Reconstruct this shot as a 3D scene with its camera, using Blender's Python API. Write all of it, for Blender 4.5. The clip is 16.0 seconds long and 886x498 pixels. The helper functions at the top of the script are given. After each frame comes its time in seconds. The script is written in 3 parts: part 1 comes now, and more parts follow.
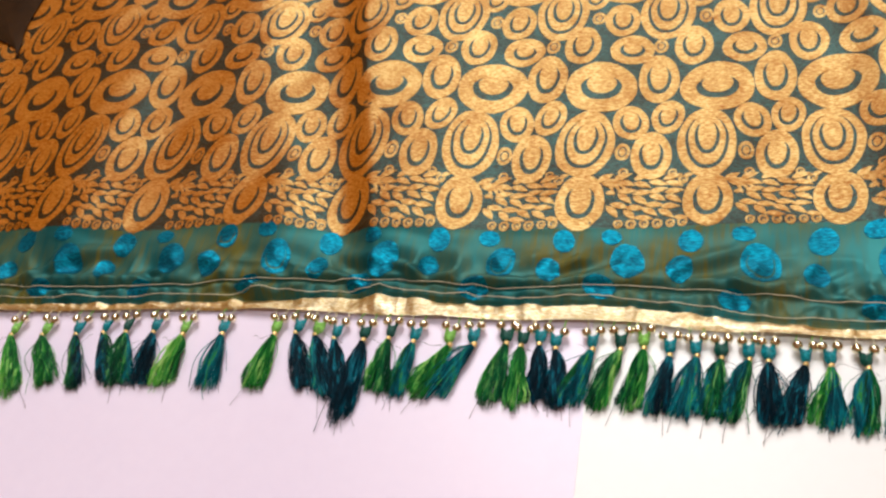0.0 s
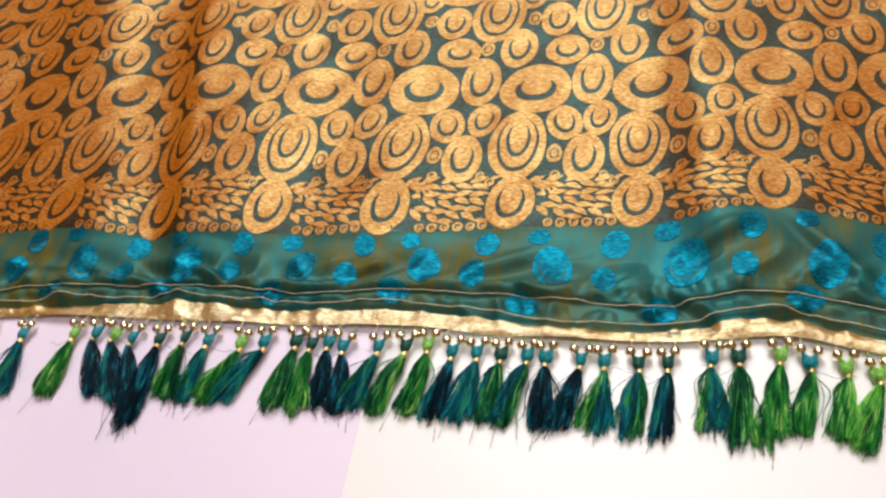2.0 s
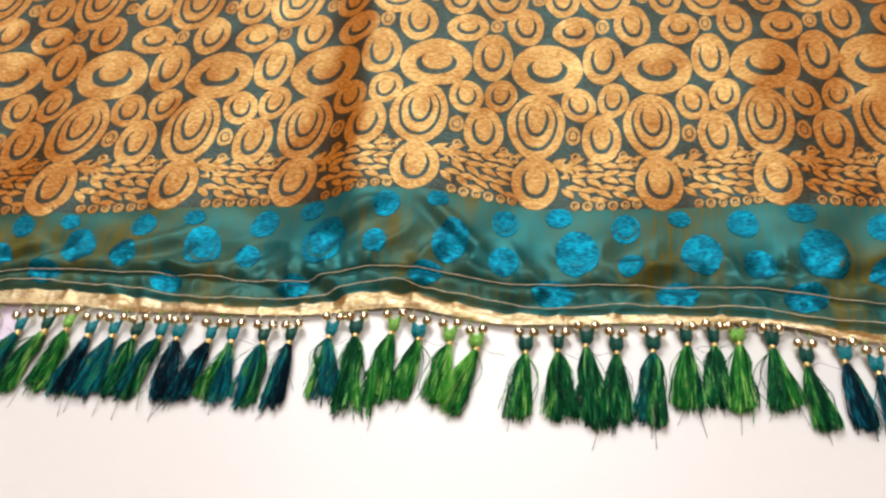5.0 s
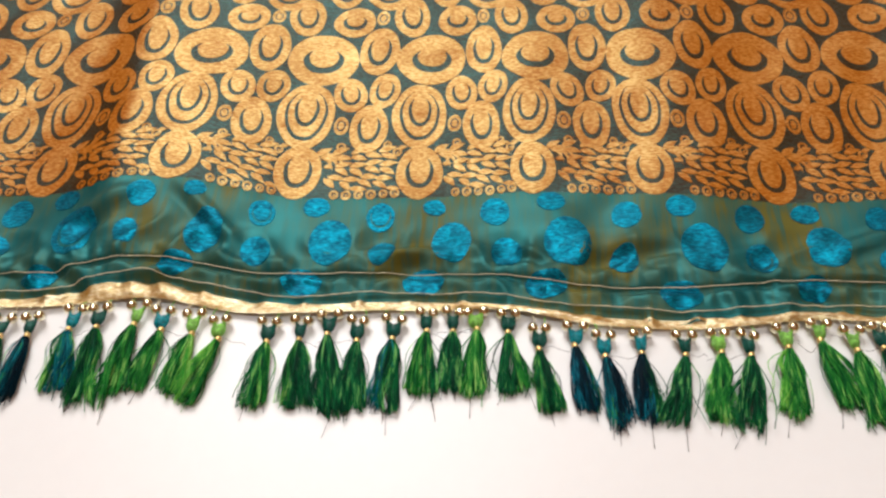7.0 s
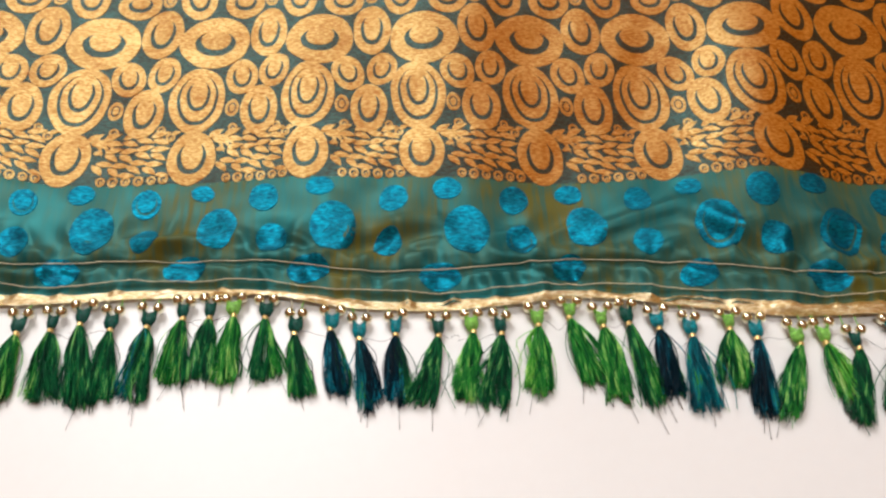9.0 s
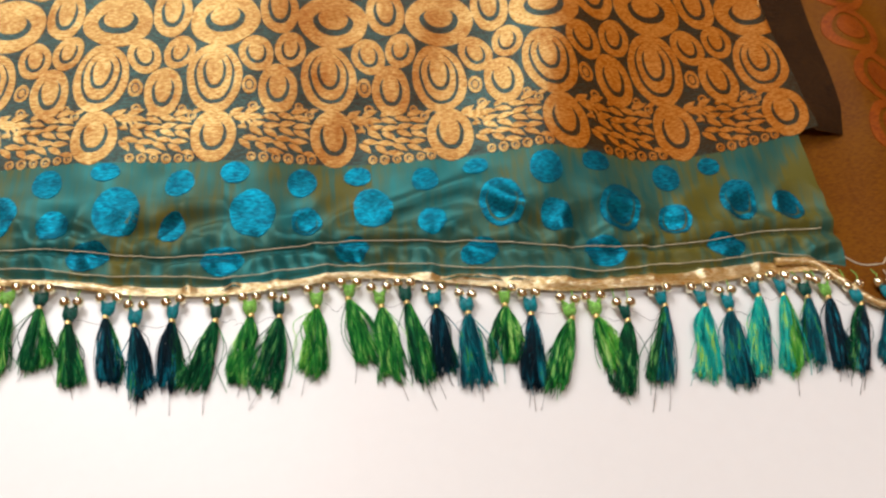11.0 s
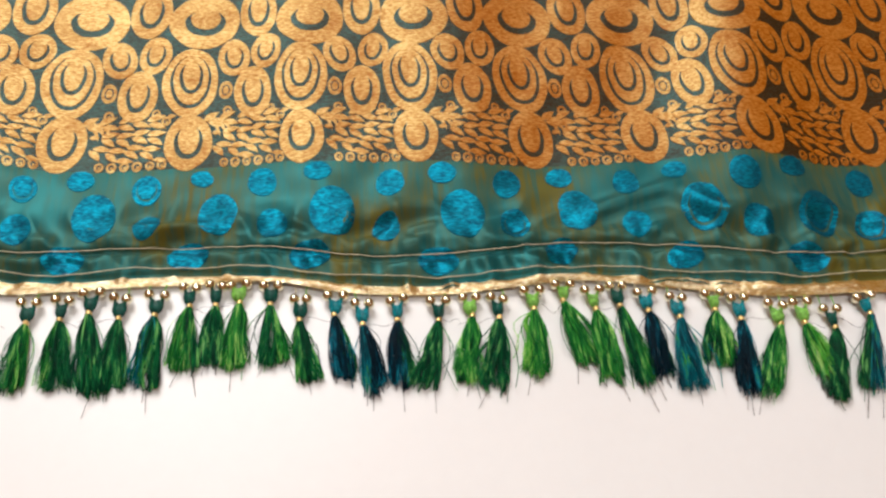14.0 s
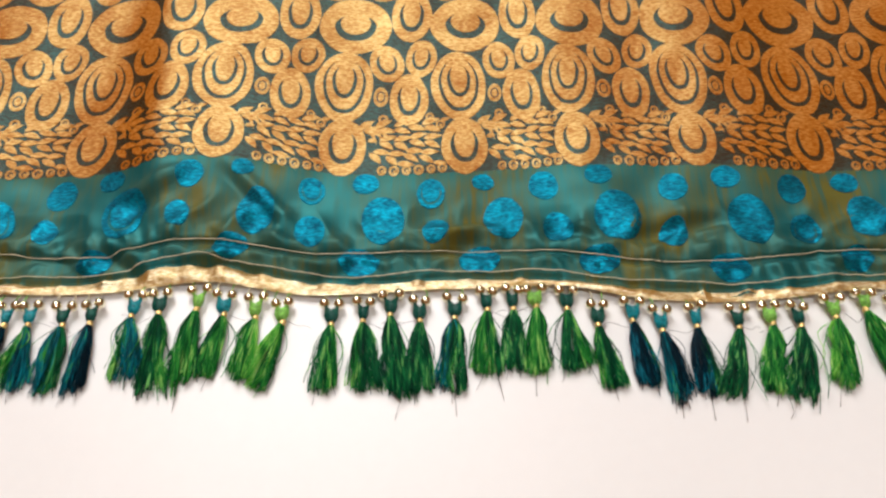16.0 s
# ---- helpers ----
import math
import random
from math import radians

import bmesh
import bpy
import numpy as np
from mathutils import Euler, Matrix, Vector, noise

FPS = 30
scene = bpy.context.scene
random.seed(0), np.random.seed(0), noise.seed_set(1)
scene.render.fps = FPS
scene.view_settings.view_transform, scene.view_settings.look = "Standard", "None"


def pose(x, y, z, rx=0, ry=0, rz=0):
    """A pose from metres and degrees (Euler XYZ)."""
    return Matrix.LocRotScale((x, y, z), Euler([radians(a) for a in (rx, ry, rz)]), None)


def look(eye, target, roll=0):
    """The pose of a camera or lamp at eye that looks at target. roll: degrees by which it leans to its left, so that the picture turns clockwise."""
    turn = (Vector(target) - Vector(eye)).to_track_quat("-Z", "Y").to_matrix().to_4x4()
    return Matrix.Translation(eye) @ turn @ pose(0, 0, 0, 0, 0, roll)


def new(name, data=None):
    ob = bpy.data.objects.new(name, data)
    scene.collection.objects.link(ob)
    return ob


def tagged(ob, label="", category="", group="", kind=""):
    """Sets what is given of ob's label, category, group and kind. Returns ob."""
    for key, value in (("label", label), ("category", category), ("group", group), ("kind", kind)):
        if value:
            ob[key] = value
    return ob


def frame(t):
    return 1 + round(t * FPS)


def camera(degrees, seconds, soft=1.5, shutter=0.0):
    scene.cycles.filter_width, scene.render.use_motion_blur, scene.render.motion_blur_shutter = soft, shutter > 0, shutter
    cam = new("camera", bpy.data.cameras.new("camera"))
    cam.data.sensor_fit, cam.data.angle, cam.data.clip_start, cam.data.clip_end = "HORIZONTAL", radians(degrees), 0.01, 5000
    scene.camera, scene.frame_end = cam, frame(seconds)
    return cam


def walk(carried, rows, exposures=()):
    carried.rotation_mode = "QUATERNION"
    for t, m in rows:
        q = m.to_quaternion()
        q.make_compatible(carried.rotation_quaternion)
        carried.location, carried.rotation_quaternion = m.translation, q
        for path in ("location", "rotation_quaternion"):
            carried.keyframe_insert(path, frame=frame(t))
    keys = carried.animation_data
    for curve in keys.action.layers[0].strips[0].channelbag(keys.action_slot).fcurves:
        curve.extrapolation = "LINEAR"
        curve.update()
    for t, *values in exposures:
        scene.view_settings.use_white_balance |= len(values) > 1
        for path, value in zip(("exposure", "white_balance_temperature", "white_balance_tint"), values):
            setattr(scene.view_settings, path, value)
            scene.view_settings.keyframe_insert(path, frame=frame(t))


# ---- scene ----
cam = camera(48.7, 16.0, soft=2.5)
PATH = [
    (0, (0.121, -0.403, 0.361), (-0.416, 0.81, -1.136), -17.1),
    (0.5, (0.139, -0.4, 0.356), (-0.386, 0.819, -1.14), -16.7),
    (1, (0.16, -0.395, 0.351), (-0.353, 0.829, -1.145), -16.3),
    (1.5, (0.178, -0.392, 0.345), (-0.321, 0.843, -1.148), -15.7),
    (2, (0.202, -0.386, 0.341), (-0.298, 0.844, -1.155), -16.0),
    (2.5, (0.215, -0.384, 0.339), (-0.249, 0.855, -1.161), -14.9),
    (3, (0.233, -0.381, 0.334), (-0.214, 0.865, -1.166), -14.3),
    (3.5, (0.25, -0.384, 0.336), (-0.152, 0.865, -1.174), -13.0),
    (4, (0.271, -0.388, 0.338), (-0.085, 0.862, -1.182), -11.6),
    (4.2, (0.279, -0.39, 0.337), (-0.06, 0.864, -1.184), -11.0),
    (6.3, (0.356, -0.39, 0.327), (0.194, 0.881, -1.207), -5.3),
    (6.5, (0.362, -0.39, 0.327), (0.219, 0.882, -1.21), -4.7),
    (7, (0.379, -0.389, 0.323), (0.281, 0.887, -1.214), -3.2),
    (7.5, (0.395, -0.388, 0.324), (0.334, 0.881, -1.221), -2.1),
    (8, (0.412, -0.388, 0.324), (0.395, 0.875, -1.227), -0.9),
    (8.5, (0.426, -0.388, 0.325), (0.455, 0.867, -1.233), 0.4),
    (9, (0.442, -0.388, 0.325), (0.518, 0.854, -1.241), 1.8),
    (9.5, (0.458, -0.389, 0.328), (0.571, 0.839, -1.247), 2.8),
    (10, (0.475, -0.391, 0.328), (0.629, 0.826, -1.252), 3.9),
    (10.2, (0.482, -0.392, 0.327), (0.648, 0.823, -1.253), 4.3),
    (11.5, (0.507, -0.392, 0.340), (0.742, 0.778, -1.265), 6.5),
    (12.3, (0.499, -0.392, 0.348), (0.733, 0.762, -1.268), 7.3),
    (12.5, (0.49, -0.391, 0.348), (0.733, 0.761, -1.269), 7.7),
    (13, (0.467, -0.386, 0.348), (0.706, 0.758, -1.275), 7.8),
    (13.5, (0.443, -0.382, 0.346), (0.661, 0.758, -1.282), 7.2),
    (14, (0.424, -0.379, 0.347), (0.588, 0.755, -1.292), 5.2),
    (14.5, (0.405, -0.377, 0.346), (0.524, 0.758, -1.297), 3.5),
    (15, (0.381, -0.374, 0.346), (0.468, 0.756, -1.302), 2.3),
    (15.5, (0.36, -0.374, 0.345), (0.408, 0.759, -1.303), 0.9),
    (16, (0.336, -0.371, 0.346), (0.335, 0.761, -1.303), -1.0),
]
walk(cam, [(t, look(eye, target, roll)) for t, eye, target, roll in PATH])

# ---- world, sun, lamps ----
def build_light():
    world = bpy.data.worlds.new("sky")
    scene.world = world
    world.use_nodes = True
    nt = world.node_tree
    sky = nt.nodes.new("ShaderNodeTexSky")
    sky.sky_type, sky.sun_disc = "NISHITA", False
    sky.sun_elevation, sky.sun_rotation = radians(45), radians(0)
    nt.links.new(sky.outputs[0], nt.nodes["Background"].inputs[0])
    nt.nodes["Background"].inputs[1].default_value = 0.1
    lamp = bpy.data.lights.new("window_daylight", "AREA")
    lamp.shape, lamp.size, lamp.size_y = "RECTANGLE", 0.98, 1.4
    lamp.energy, lamp.color = WINDOW_POWER, (0.985, 0.97, 0.965)
    ob = new("window_daylight", lamp)
    ob.matrix_world = look((-0.03, 1.14, 1.68), (0.08, 0.0, 0.60))
    # Fill light added overhead to lift the floor and soften shadows.
    tube = bpy.data.lights.new("added_fill_light", "AREA")
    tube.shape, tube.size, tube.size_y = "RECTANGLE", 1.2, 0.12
    tube.energy, tube.color = FILL_POWER, (0.965, 0.98, 1.0)
    ob = new("overhead_fill_light", tube)
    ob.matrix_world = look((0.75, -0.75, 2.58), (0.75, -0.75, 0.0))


WINDOW_POWER, FILL_POWER = 54.0, 30.0
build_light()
scene.view_settings.exposure = -0.31


# ---- materials ----
def nodes_of(name):
    m = bpy.data.materials.new(name)
    m.use_nodes = True
    return m, m.node_tree.nodes, m.node_tree.links, m.node_tree.nodes["Principled BSDF"]


def ramp(nt, fac, stops, mode="LINEAR"):
    r = nt.new("ShaderNodeValToRGB")
    r.color_ramp.interpolation = mode
    while len(r.color_ramp.elements) < len(stops):
        r.color_ramp.elements.new(0.5)
    for e, (p, c) in zip(r.color_ramp.elements, stops):
        e.position, e.color = p, (*c, 1)
    return r


def add_lustre(n, l, b, fac, normal, dim, bright, share, rough, uneven=0.25):
    """Shot weave: lay the gloss of one thread family over the colour of the other."""
    g = n.new("ShaderNodeBsdfPrincipled")
    r = ramp(n, None, [(0.56, dim), (0.90, bright)])
    l.new(fac, r.inputs[0])
    l.new(r.outputs[0], g.inputs["Base Color"])
    g.inputs["Metallic"].default_value, g.inputs["Roughness"].default_value = 1.0, rough
    l.new(normal, g.inputs["Normal"])
    sh = n.new("ShaderNodeMapRange")
    sh.inputs["From Min"].default_value, sh.inputs["From Max"].default_value = 0.5, 0.95
    sh.inputs["To Min"].default_value, sh.inputs["To Max"].default_value = share - uneven, share + uneven
    l.new(fac, sh.inputs["Value"])
    mx = n.new("ShaderNodeMixShader")
    l.new(sh.outputs[0], mx.inputs[0])
    l.new(b.outputs[0], mx.inputs[1])
    l.new(g.outputs[0], mx.inputs[2])
    l.new(mx.outputs[0], n["Material Output"].inputs[0])


def mat_cloth(name, lo, hi, metal, rough, thread=0.00045, noise_scale=60, bump=0.25, cross=0.6, spec=0.5, lustre=None, cells=0):
    """Woven cloth: two thread directions as relief, patchy colour at two scales; lustre (dim, bright, share, roughness) is the gloss of the thread that runs across."""
    m, n, l, b = nodes_of(name)
    co = n.new("ShaderNodeTexCoord")
    big = n.new("ShaderNodeTexNoise")
    big.inputs["Scale"].default_value, big.inputs["Detail"].default_value = noise_scale, 4
    l.new(co.outputs["Object"], big.inputs["Vector"])
    fine = n.new("ShaderNodeTexNoise")
    fine.inputs["Scale"].default_value, fine.inputs["Detail"].default_value = 1200, 2
    st = n.new("ShaderNodeMapping")
    st.inputs["Scale"].default_value = (0.35, 1.0, 1.0)
    l.new(co.outputs["Object"], st.inputs["Vector"])
    l.new(st.outputs[0], fine.inputs["Vector"])
    mix = n.new("ShaderNodeMath")
    mix.operation = "MULTIPLY_ADD"
    l.new(fine.outputs["Fac"], mix.inputs[0])
    mix.inputs[1].default_value = 1.0
    low = n.new("ShaderNodeMath")
    low.operation = "MULTIPLY"
    low.inputs[1].default_value = 0.45
    l.new(big.outputs["Fac"], low.inputs[0])
    l.new(low.outputs[0], mix.inputs[2])
    r = ramp(n, None, [(0.56, lo), (0.90, hi)])
    l.new(mix.outputs[0], r.inputs[0])
    l.new(r.outputs[0], b.inputs["Base Color"])
    waves = []
    for axis in ("Y", "X"):
        w = n.new("ShaderNodeTexWave")
        w.wave_type, w.bands_direction = "BANDS", axis
        w.inputs["Scale"].default_value = 0.314 / thread / (1 if axis == "Y" else 1.7)
        w.inputs["Distortion"].default_value = 1.2
        w.inputs["Detail"].default_value = 1
        l.new(co.outputs["Object"], w.inputs["Vector"])
        waves.append(w)
    ad = n.new("ShaderNodeMath")
    ad.operation = "MULTIPLY_ADD"
    l.new(waves[1].outputs["Fac"], ad.inputs[0])
    ad.inputs[1].default_value = cross
    l.new(waves[0].outputs["Fac"], ad.inputs[2])
    ad2 = n.new("ShaderNodeMath")
    ad2.operation = "MULTIPLY_ADD"
    l.new(fine.outputs["Fac"], ad2.inputs[0])
    ad2.inputs[1].default_value = 1.2
    l.new(ad.outputs[0], ad2.inputs[2])
    if cells:
        seed = n.new("ShaderNodeTexVoronoi")
        seed.inputs["Scale"].default_value = cells
        l.new(co.outputs["Object"], seed.inputs["Vector"])
        dots = n.new("ShaderNodeMath")
        dots.operation = "MULTIPLY_ADD"
        l.new(seed.outputs["Distance"], dots.inputs[0])
        dots.inputs[1].default_value = -2.4
        l.new(ad2.outputs[0], dots.inputs[2])
        ad2 = dots
    bp = n.new("ShaderNodeBump")
    bp.inputs["Strength"].default_value, bp.inputs["Distance"].default_value = bump, 0.0003
    l.new(ad2.outputs[0], bp.inputs["Height"])
    l.new(bp.outputs[0], b.inputs["Normal"])
    rr = n.new("ShaderNodeMapRange")
    rr.inputs["To Min"].default_value, rr.inputs["To Max"].default_value = rough - 0.08, rough + 0.1
    l.new(big.outputs["Fac"], rr.inputs["Value"])
    l.new(rr.outputs[0], b.inputs["Roughness"])
    b.inputs["Metallic"].default_value = metal
    b.inputs["Specular IOR Level"].default_value = spec
    if lustre:
        add_lustre(n, l, b, mix.outputs[0], bp.outputs[0], *lustre)
    return m


def mat_silk(name, stops):
    """Silk floss: locks and single strands vary in colour; the brightest tones paint in silk highlights."""
    m, n, l, b = nodes_of(name)
    g = n.new("ShaderNodeNewGeometry")
    r = ramp(n, None, stops)
    co = n.new("ShaderNodeTexCoord")
    st = n.new("ShaderNodeMapping")
    st.inputs["Scale"].default_value = (1.0, 0.16, 1.0)
    l.new(co.outputs["Object"], st.inputs["Vector"])
    lock = n.new("ShaderNodeTexNoise")
    lock.inputs["Scale"].default_value, lock.inputs["Detail"].default_value = 420, 2
    l.new(st.outputs[0], lock.inputs["Vector"])
    sp = n.new("ShaderNodeMath")
    sp.operation = "MULTIPLY_ADD"
    l.new(lock.outputs["Fac"], sp.inputs[0])
    sp.inputs[1].default_value, sp.inputs[2].default_value = 2.1, -0.76
    ad = n.new("ShaderNodeMath")
    ad.operation, ad.use_clamp = "MULTIPLY_ADD", True
    l.new(g.outputs["Random Per Island"], ad.inputs[0])
    ad.inputs[1].default_value = 0.52
    l.new(sp.outputs[0], ad.inputs[2])
    l.new(ad.outputs[0], r.inputs[0])
    l.new(r.outputs[0], b.inputs["Base Color"])
    b.inputs["Roughness"].default_value = 0.34
    b.inputs["Specular IOR Level"].default_value = 0.12
    return m


def mat_plain(name, colour, rough, metal=0.0, scale=400, vary=0.25, bump=0.0):
    m, n, l, b = nodes_of(name)
    co = n.new("ShaderNodeTexCoord")
    no = n.new("ShaderNodeTexNoise")
    no.inputs["Scale"].default_value, no.inputs["Detail"].default_value = scale, 4
    l.new(co.outputs["Object"], no.inputs["Vector"])
    r = ramp(n, None, [(0.3, tuple(c * (1 - vary) for c in colour)), (0.7, tuple(min(1, c * (1 + vary)) for c in colour))])
    l.new(no.outputs["Fac"], r.inputs[0])
    l.new(r.outputs[0], b.inputs["Base Color"])
    b.inputs["Roughness"].default_value, b.inputs["Metallic"].default_value = rough, metal
    b.inputs["Specular IOR Level"].default_value = 0.25
    if bump:
        bp = n.new("ShaderNodeBump")
        bp.inputs["Strength"].default_value, bp.inputs["Distance"].default_value = bump, 0.0005
        l.new(no.outputs["Fac"], bp.inputs["Height"])
        l.new(bp.outputs[0], b.inputs["Normal"])
    return m


def mat_shot_silk(name):
    """Teal shot silk: warp streaks of olive and brown between teal ones; broad olive patches paint in its sheen."""
    m, n, l, b = nodes_of(name)
    co = n.new("ShaderNodeTexCoord")
    st = n.new("ShaderNodeMapping")
    st.inputs["Scale"].default_value = (1.0, 0.12, 0.2)
    l.new(co.outputs["Object"], st.inputs["Vector"])
    streak = n.new("ShaderNodeTexNoise")
    streak.inputs["Scale"].default_value, streak.inputs["Detail"].default_value = 420, 3
    l.new(st.outputs[0], streak.inputs["Vector"])
    patch = n.new("ShaderNodeTexNoise")
    patch.inputs["Scale"].default_value, patch.inputs["Detail"].default_value = 22, 2
    l.new(co.outputs["Object"], patch.inputs["Vector"])
    mx = n.new("ShaderNodeMath")
    mx.operation = "MULTIPLY_ADD"
    l.new(streak.outputs["Fac"], mx.inputs[0])
    mx.inputs[1].default_value = 0.60
    l.new(patch.outputs["Fac"], mx.inputs[2])
    # Olive sheen of the hem's right end, painted in as a colour shift.
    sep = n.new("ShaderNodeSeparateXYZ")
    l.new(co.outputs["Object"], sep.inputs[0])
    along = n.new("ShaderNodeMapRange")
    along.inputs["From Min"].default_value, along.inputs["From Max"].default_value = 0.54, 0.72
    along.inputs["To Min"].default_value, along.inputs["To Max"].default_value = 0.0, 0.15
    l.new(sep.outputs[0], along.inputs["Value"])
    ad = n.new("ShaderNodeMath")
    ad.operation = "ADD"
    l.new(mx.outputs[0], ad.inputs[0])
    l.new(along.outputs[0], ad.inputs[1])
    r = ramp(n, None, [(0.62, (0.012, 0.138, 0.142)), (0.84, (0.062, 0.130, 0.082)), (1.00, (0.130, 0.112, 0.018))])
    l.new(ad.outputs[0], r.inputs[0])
    l.new(r.outputs[0], b.inputs["Base Color"])
    bp = n.new("ShaderNodeBump")
    bp.inputs["Strength"].default_value, bp.inputs["Distance"].default_value = 0.30, 0.0003
    l.new(streak.outputs["Fac"], bp.inputs["Height"])
    l.new(bp.outputs[0], b.inputs["Normal"])
    b.inputs["Roughness"].default_value = 0.55
    b.inputs["Specular IOR Level"].default_value = 0.1
    inv = n.new("ShaderNodeMath")
    inv.operation = "SUBTRACT"
    inv.inputs[0].default_value = 1.52
    l.new(ad.outputs[0], inv.inputs[1])
    add_lustre(n, l, b, inv.outputs[0], bp.outputs[0], (0.035, 0.075, 0.055), (0.022, 0.120, 0.116), 0.45, 0.50, 0.3)
    return m


def mat_tile(name, a, c):
    m, n, l, b = nodes_of(name)
    co = n.new("ShaderNodeTexCoord")
    no = n.new("ShaderNodeTexNoise")
    no.inputs["Scale"].default_value, no.inputs["Detail"].default_value = 5, 6
    l.new(co.outputs["Object"], no.inputs["Vector"])
    fi = n.new("ShaderNodeTexNoise")
    fi.inputs["Scale"].default_value, fi.inputs["Detail"].default_value = 160, 3
    l.new(co.outputs["Object"], fi.inputs["Vector"])
    mx = n.new("ShaderNodeMath")
    mx.operation = "MULTIPLY_ADD"
    l.new(fi.outputs["Fac"], mx.inputs[0])
    mx.inputs[1].default_value = 0.25
    l.new(no.outputs["Fac"], mx.inputs[2])
    r = ramp(n, None, [(0.4, a), (0.85, c)])
    l.new(mx.outputs[0], r.inputs[0])
    l.new(r.outputs[0], b.inputs["Base Color"])
    b.inputs["Roughness"].default_value = 0.35
    return m


GOLD = mat_cloth("zari_gold", (0.34, 0.088, 0.003), (0.52, 0.155, 0.008), 0.0, 0.5, bump=0.22, spec=0.1, lustre=((0.60, 0.47, 0.15), (0.90, 0.80, 0.36), 0.20, 0.35, 0.14), cells=620)
GOLD_EDGE = mat_cloth("zari_edge_gold", (0.40, 0.17, 0.02), (0.60, 0.33, 0.08), 0.0, 0.5, noise_scale=70, bump=0.35, spec=0.2, lustre=((0.88, 0.72, 0.36), (1.0, 0.95, 0.70), 0.52, 0.32), cells=500)
GROUND = mat_cloth("teal_silk_ground", (0.066, 0.022, 0.001), (0.115, 0.042, 0.003), 0.0, 0.55, bump=0.25, spec=0.1, lustre=((0.019, 0.056, 0.054), (0.040, 0.106, 0.102), 0.58, 0.38))
AMBER = mat_cloth("amber_silk", (0.125, 0.036, 0.001), (0.19, 0.064, 0.001), 0.0, 0.55, noise_scale=30, spec=0.12)
BROWN = mat_cloth("brown_selvedge_silk", (0.018, 0.007, 0.002), (0.045, 0.018, 0.004), 0.0, 0.6, noise_scale=80, spec=0.1)
DULL_GOLD = mat_cloth("deep_orange_zari", (0.20, 0.036, 0.002), (0.33, 0.075, 0.004), 0.1, 0.55, spec=0.15)
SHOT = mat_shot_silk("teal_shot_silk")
BLUE = mat_cloth("turquoise_float_weave", (0.001, 0.050, 0.082), (0.002, 0.125, 0.19), 0.0, 0.55, thread=0.0006, noise_scale=190, bump=0.30, spec=0.1, lustre=((0.0, 0.13, 0.21), (0.002, 0.30, 0.42), 0.52, 0.42))
THREAD = mat_plain("cream_thread", (0.62, 0.55, 0.38), 0.6)
BEAD = mat_plain("gold_bead_metal", (0.96, 0.88, 0.66), 0.09, 1.0, 200, 0.1)
WRAP = mat_plain("gold_wrap", (0.75, 0.52, 0.20), 0.3, 0.8, 900, 0.25, 0.5)
HAIR = mat_plain("loose_floss", (0.10, 0.075, 0.07), 0.6)
NAVY = mat_silk("navy_floss", [(0.0, (0.001, 0.006, 0.012)), (0.58, (0.001, 0.014, 0.024)), (0.84, (0.001, 0.060, 0.095)), (1.0, (0.01, 0.24, 0.32))])
TEAL = mat_silk("teal_floss", [(0.0, (0.001, 0.022, 0.035)), (0.5, (0.002, 0.085, 0.11)), (0.82, (0.002, 0.23, 0.27)), (1.0, (0.05, 0.32, 0.04))])
FOREST = mat_silk("forest_floss", [(0.0, (0.001, 0.016, 0.010)), (0.5, (0.002, 0.066, 0.024)), (0.8, (0.010, 0.19, 0.050)), (1.0, (0.20, 0.52, 0.14))])
GREEN = mat_silk("green_floss", [(0.0, (0.001, 0.030, 0.011)), (0.42, (0.006, 0.135, 0.024)), (0.75, (0.045, 0.33, 0.045)), (1.0, (0.40, 0.72, 0.18))])
LIME = mat_silk("lime_floss", [(0.0, (0.006, 0.13, 0.020)), (0.35, (0.05, 0.36, 0.035)), (0.75, (0.24, 0.60, 0.09)), (1.0, (0.56, 0.80, 0.30))])
AQUA = mat_silk("aqua_floss", [(0.0, (0.0, 0.13, 0.13)), (0.4, (0.003, 0.38, 0.35)), (0.7, (0.02, 0.55, 0.38)), (1.0, (0.38, 0.70, 0.12))])
KNOTS = {"teal": mat_plain("teal_knot", (0.003, 0.20, 0.235), 0.35, 0, 700, 0.5, 0.6),
         "lime": mat_plain("lime_knot", (0.20, 0.46, 0.08), 0.4, 0, 700, 0.5, 0.6),
         "dark": mat_plain("dark_knot", (0.003, 0.07, 0.05), 0.35, 0, 700, 0.5, 0.6)}
PINK_TILE = mat_tile("pinkish_white_tile", (0.78, 0.67, 0.80), (0.84, 0.73, 0.85))
CREAM_TILE = mat_tile("cream_white_tile", (0.82, 0.79, 0.765), (0.86, 0.835, 0.81))
GROUT = mat_plain("grout", (0.78, 0.73, 0.74), 0.8)
# Tan of the unseen walls, chosen to turn the folds' reflections orange.
WALL_TINT = mat_plain("tan_wall_tint", (0.38, 0.20, 0.085), 0.8, 0, 8, 0.06)
CEILING = mat_plain("white_ceiling_paint", (0.55, 0.50, 0.44), 0.8, 0, 8, 0.04)
FRAME_PAINT = mat_plain("white_frame_paint", (0.78, 0.77, 0.74), 0.4, 0, 20, 0.03)


# ---- mesh helpers ----
def mesh_ob(name, verts, faces, mat, parent=None, smooth=True, label=""):
    me = bpy.data.meshes.new(name)
    me.from_pydata([tuple(map(float, v)) for v in verts], [], faces)
    me.materials.append(mat)
    if smooth:
        me.polygons.foreach_set("use_smooth", [True] * len(me.polygons))
    ob = new(name, me)
    if parent:
        ob.parent = parent
    if label:
        ob["label"] = label
    return ob


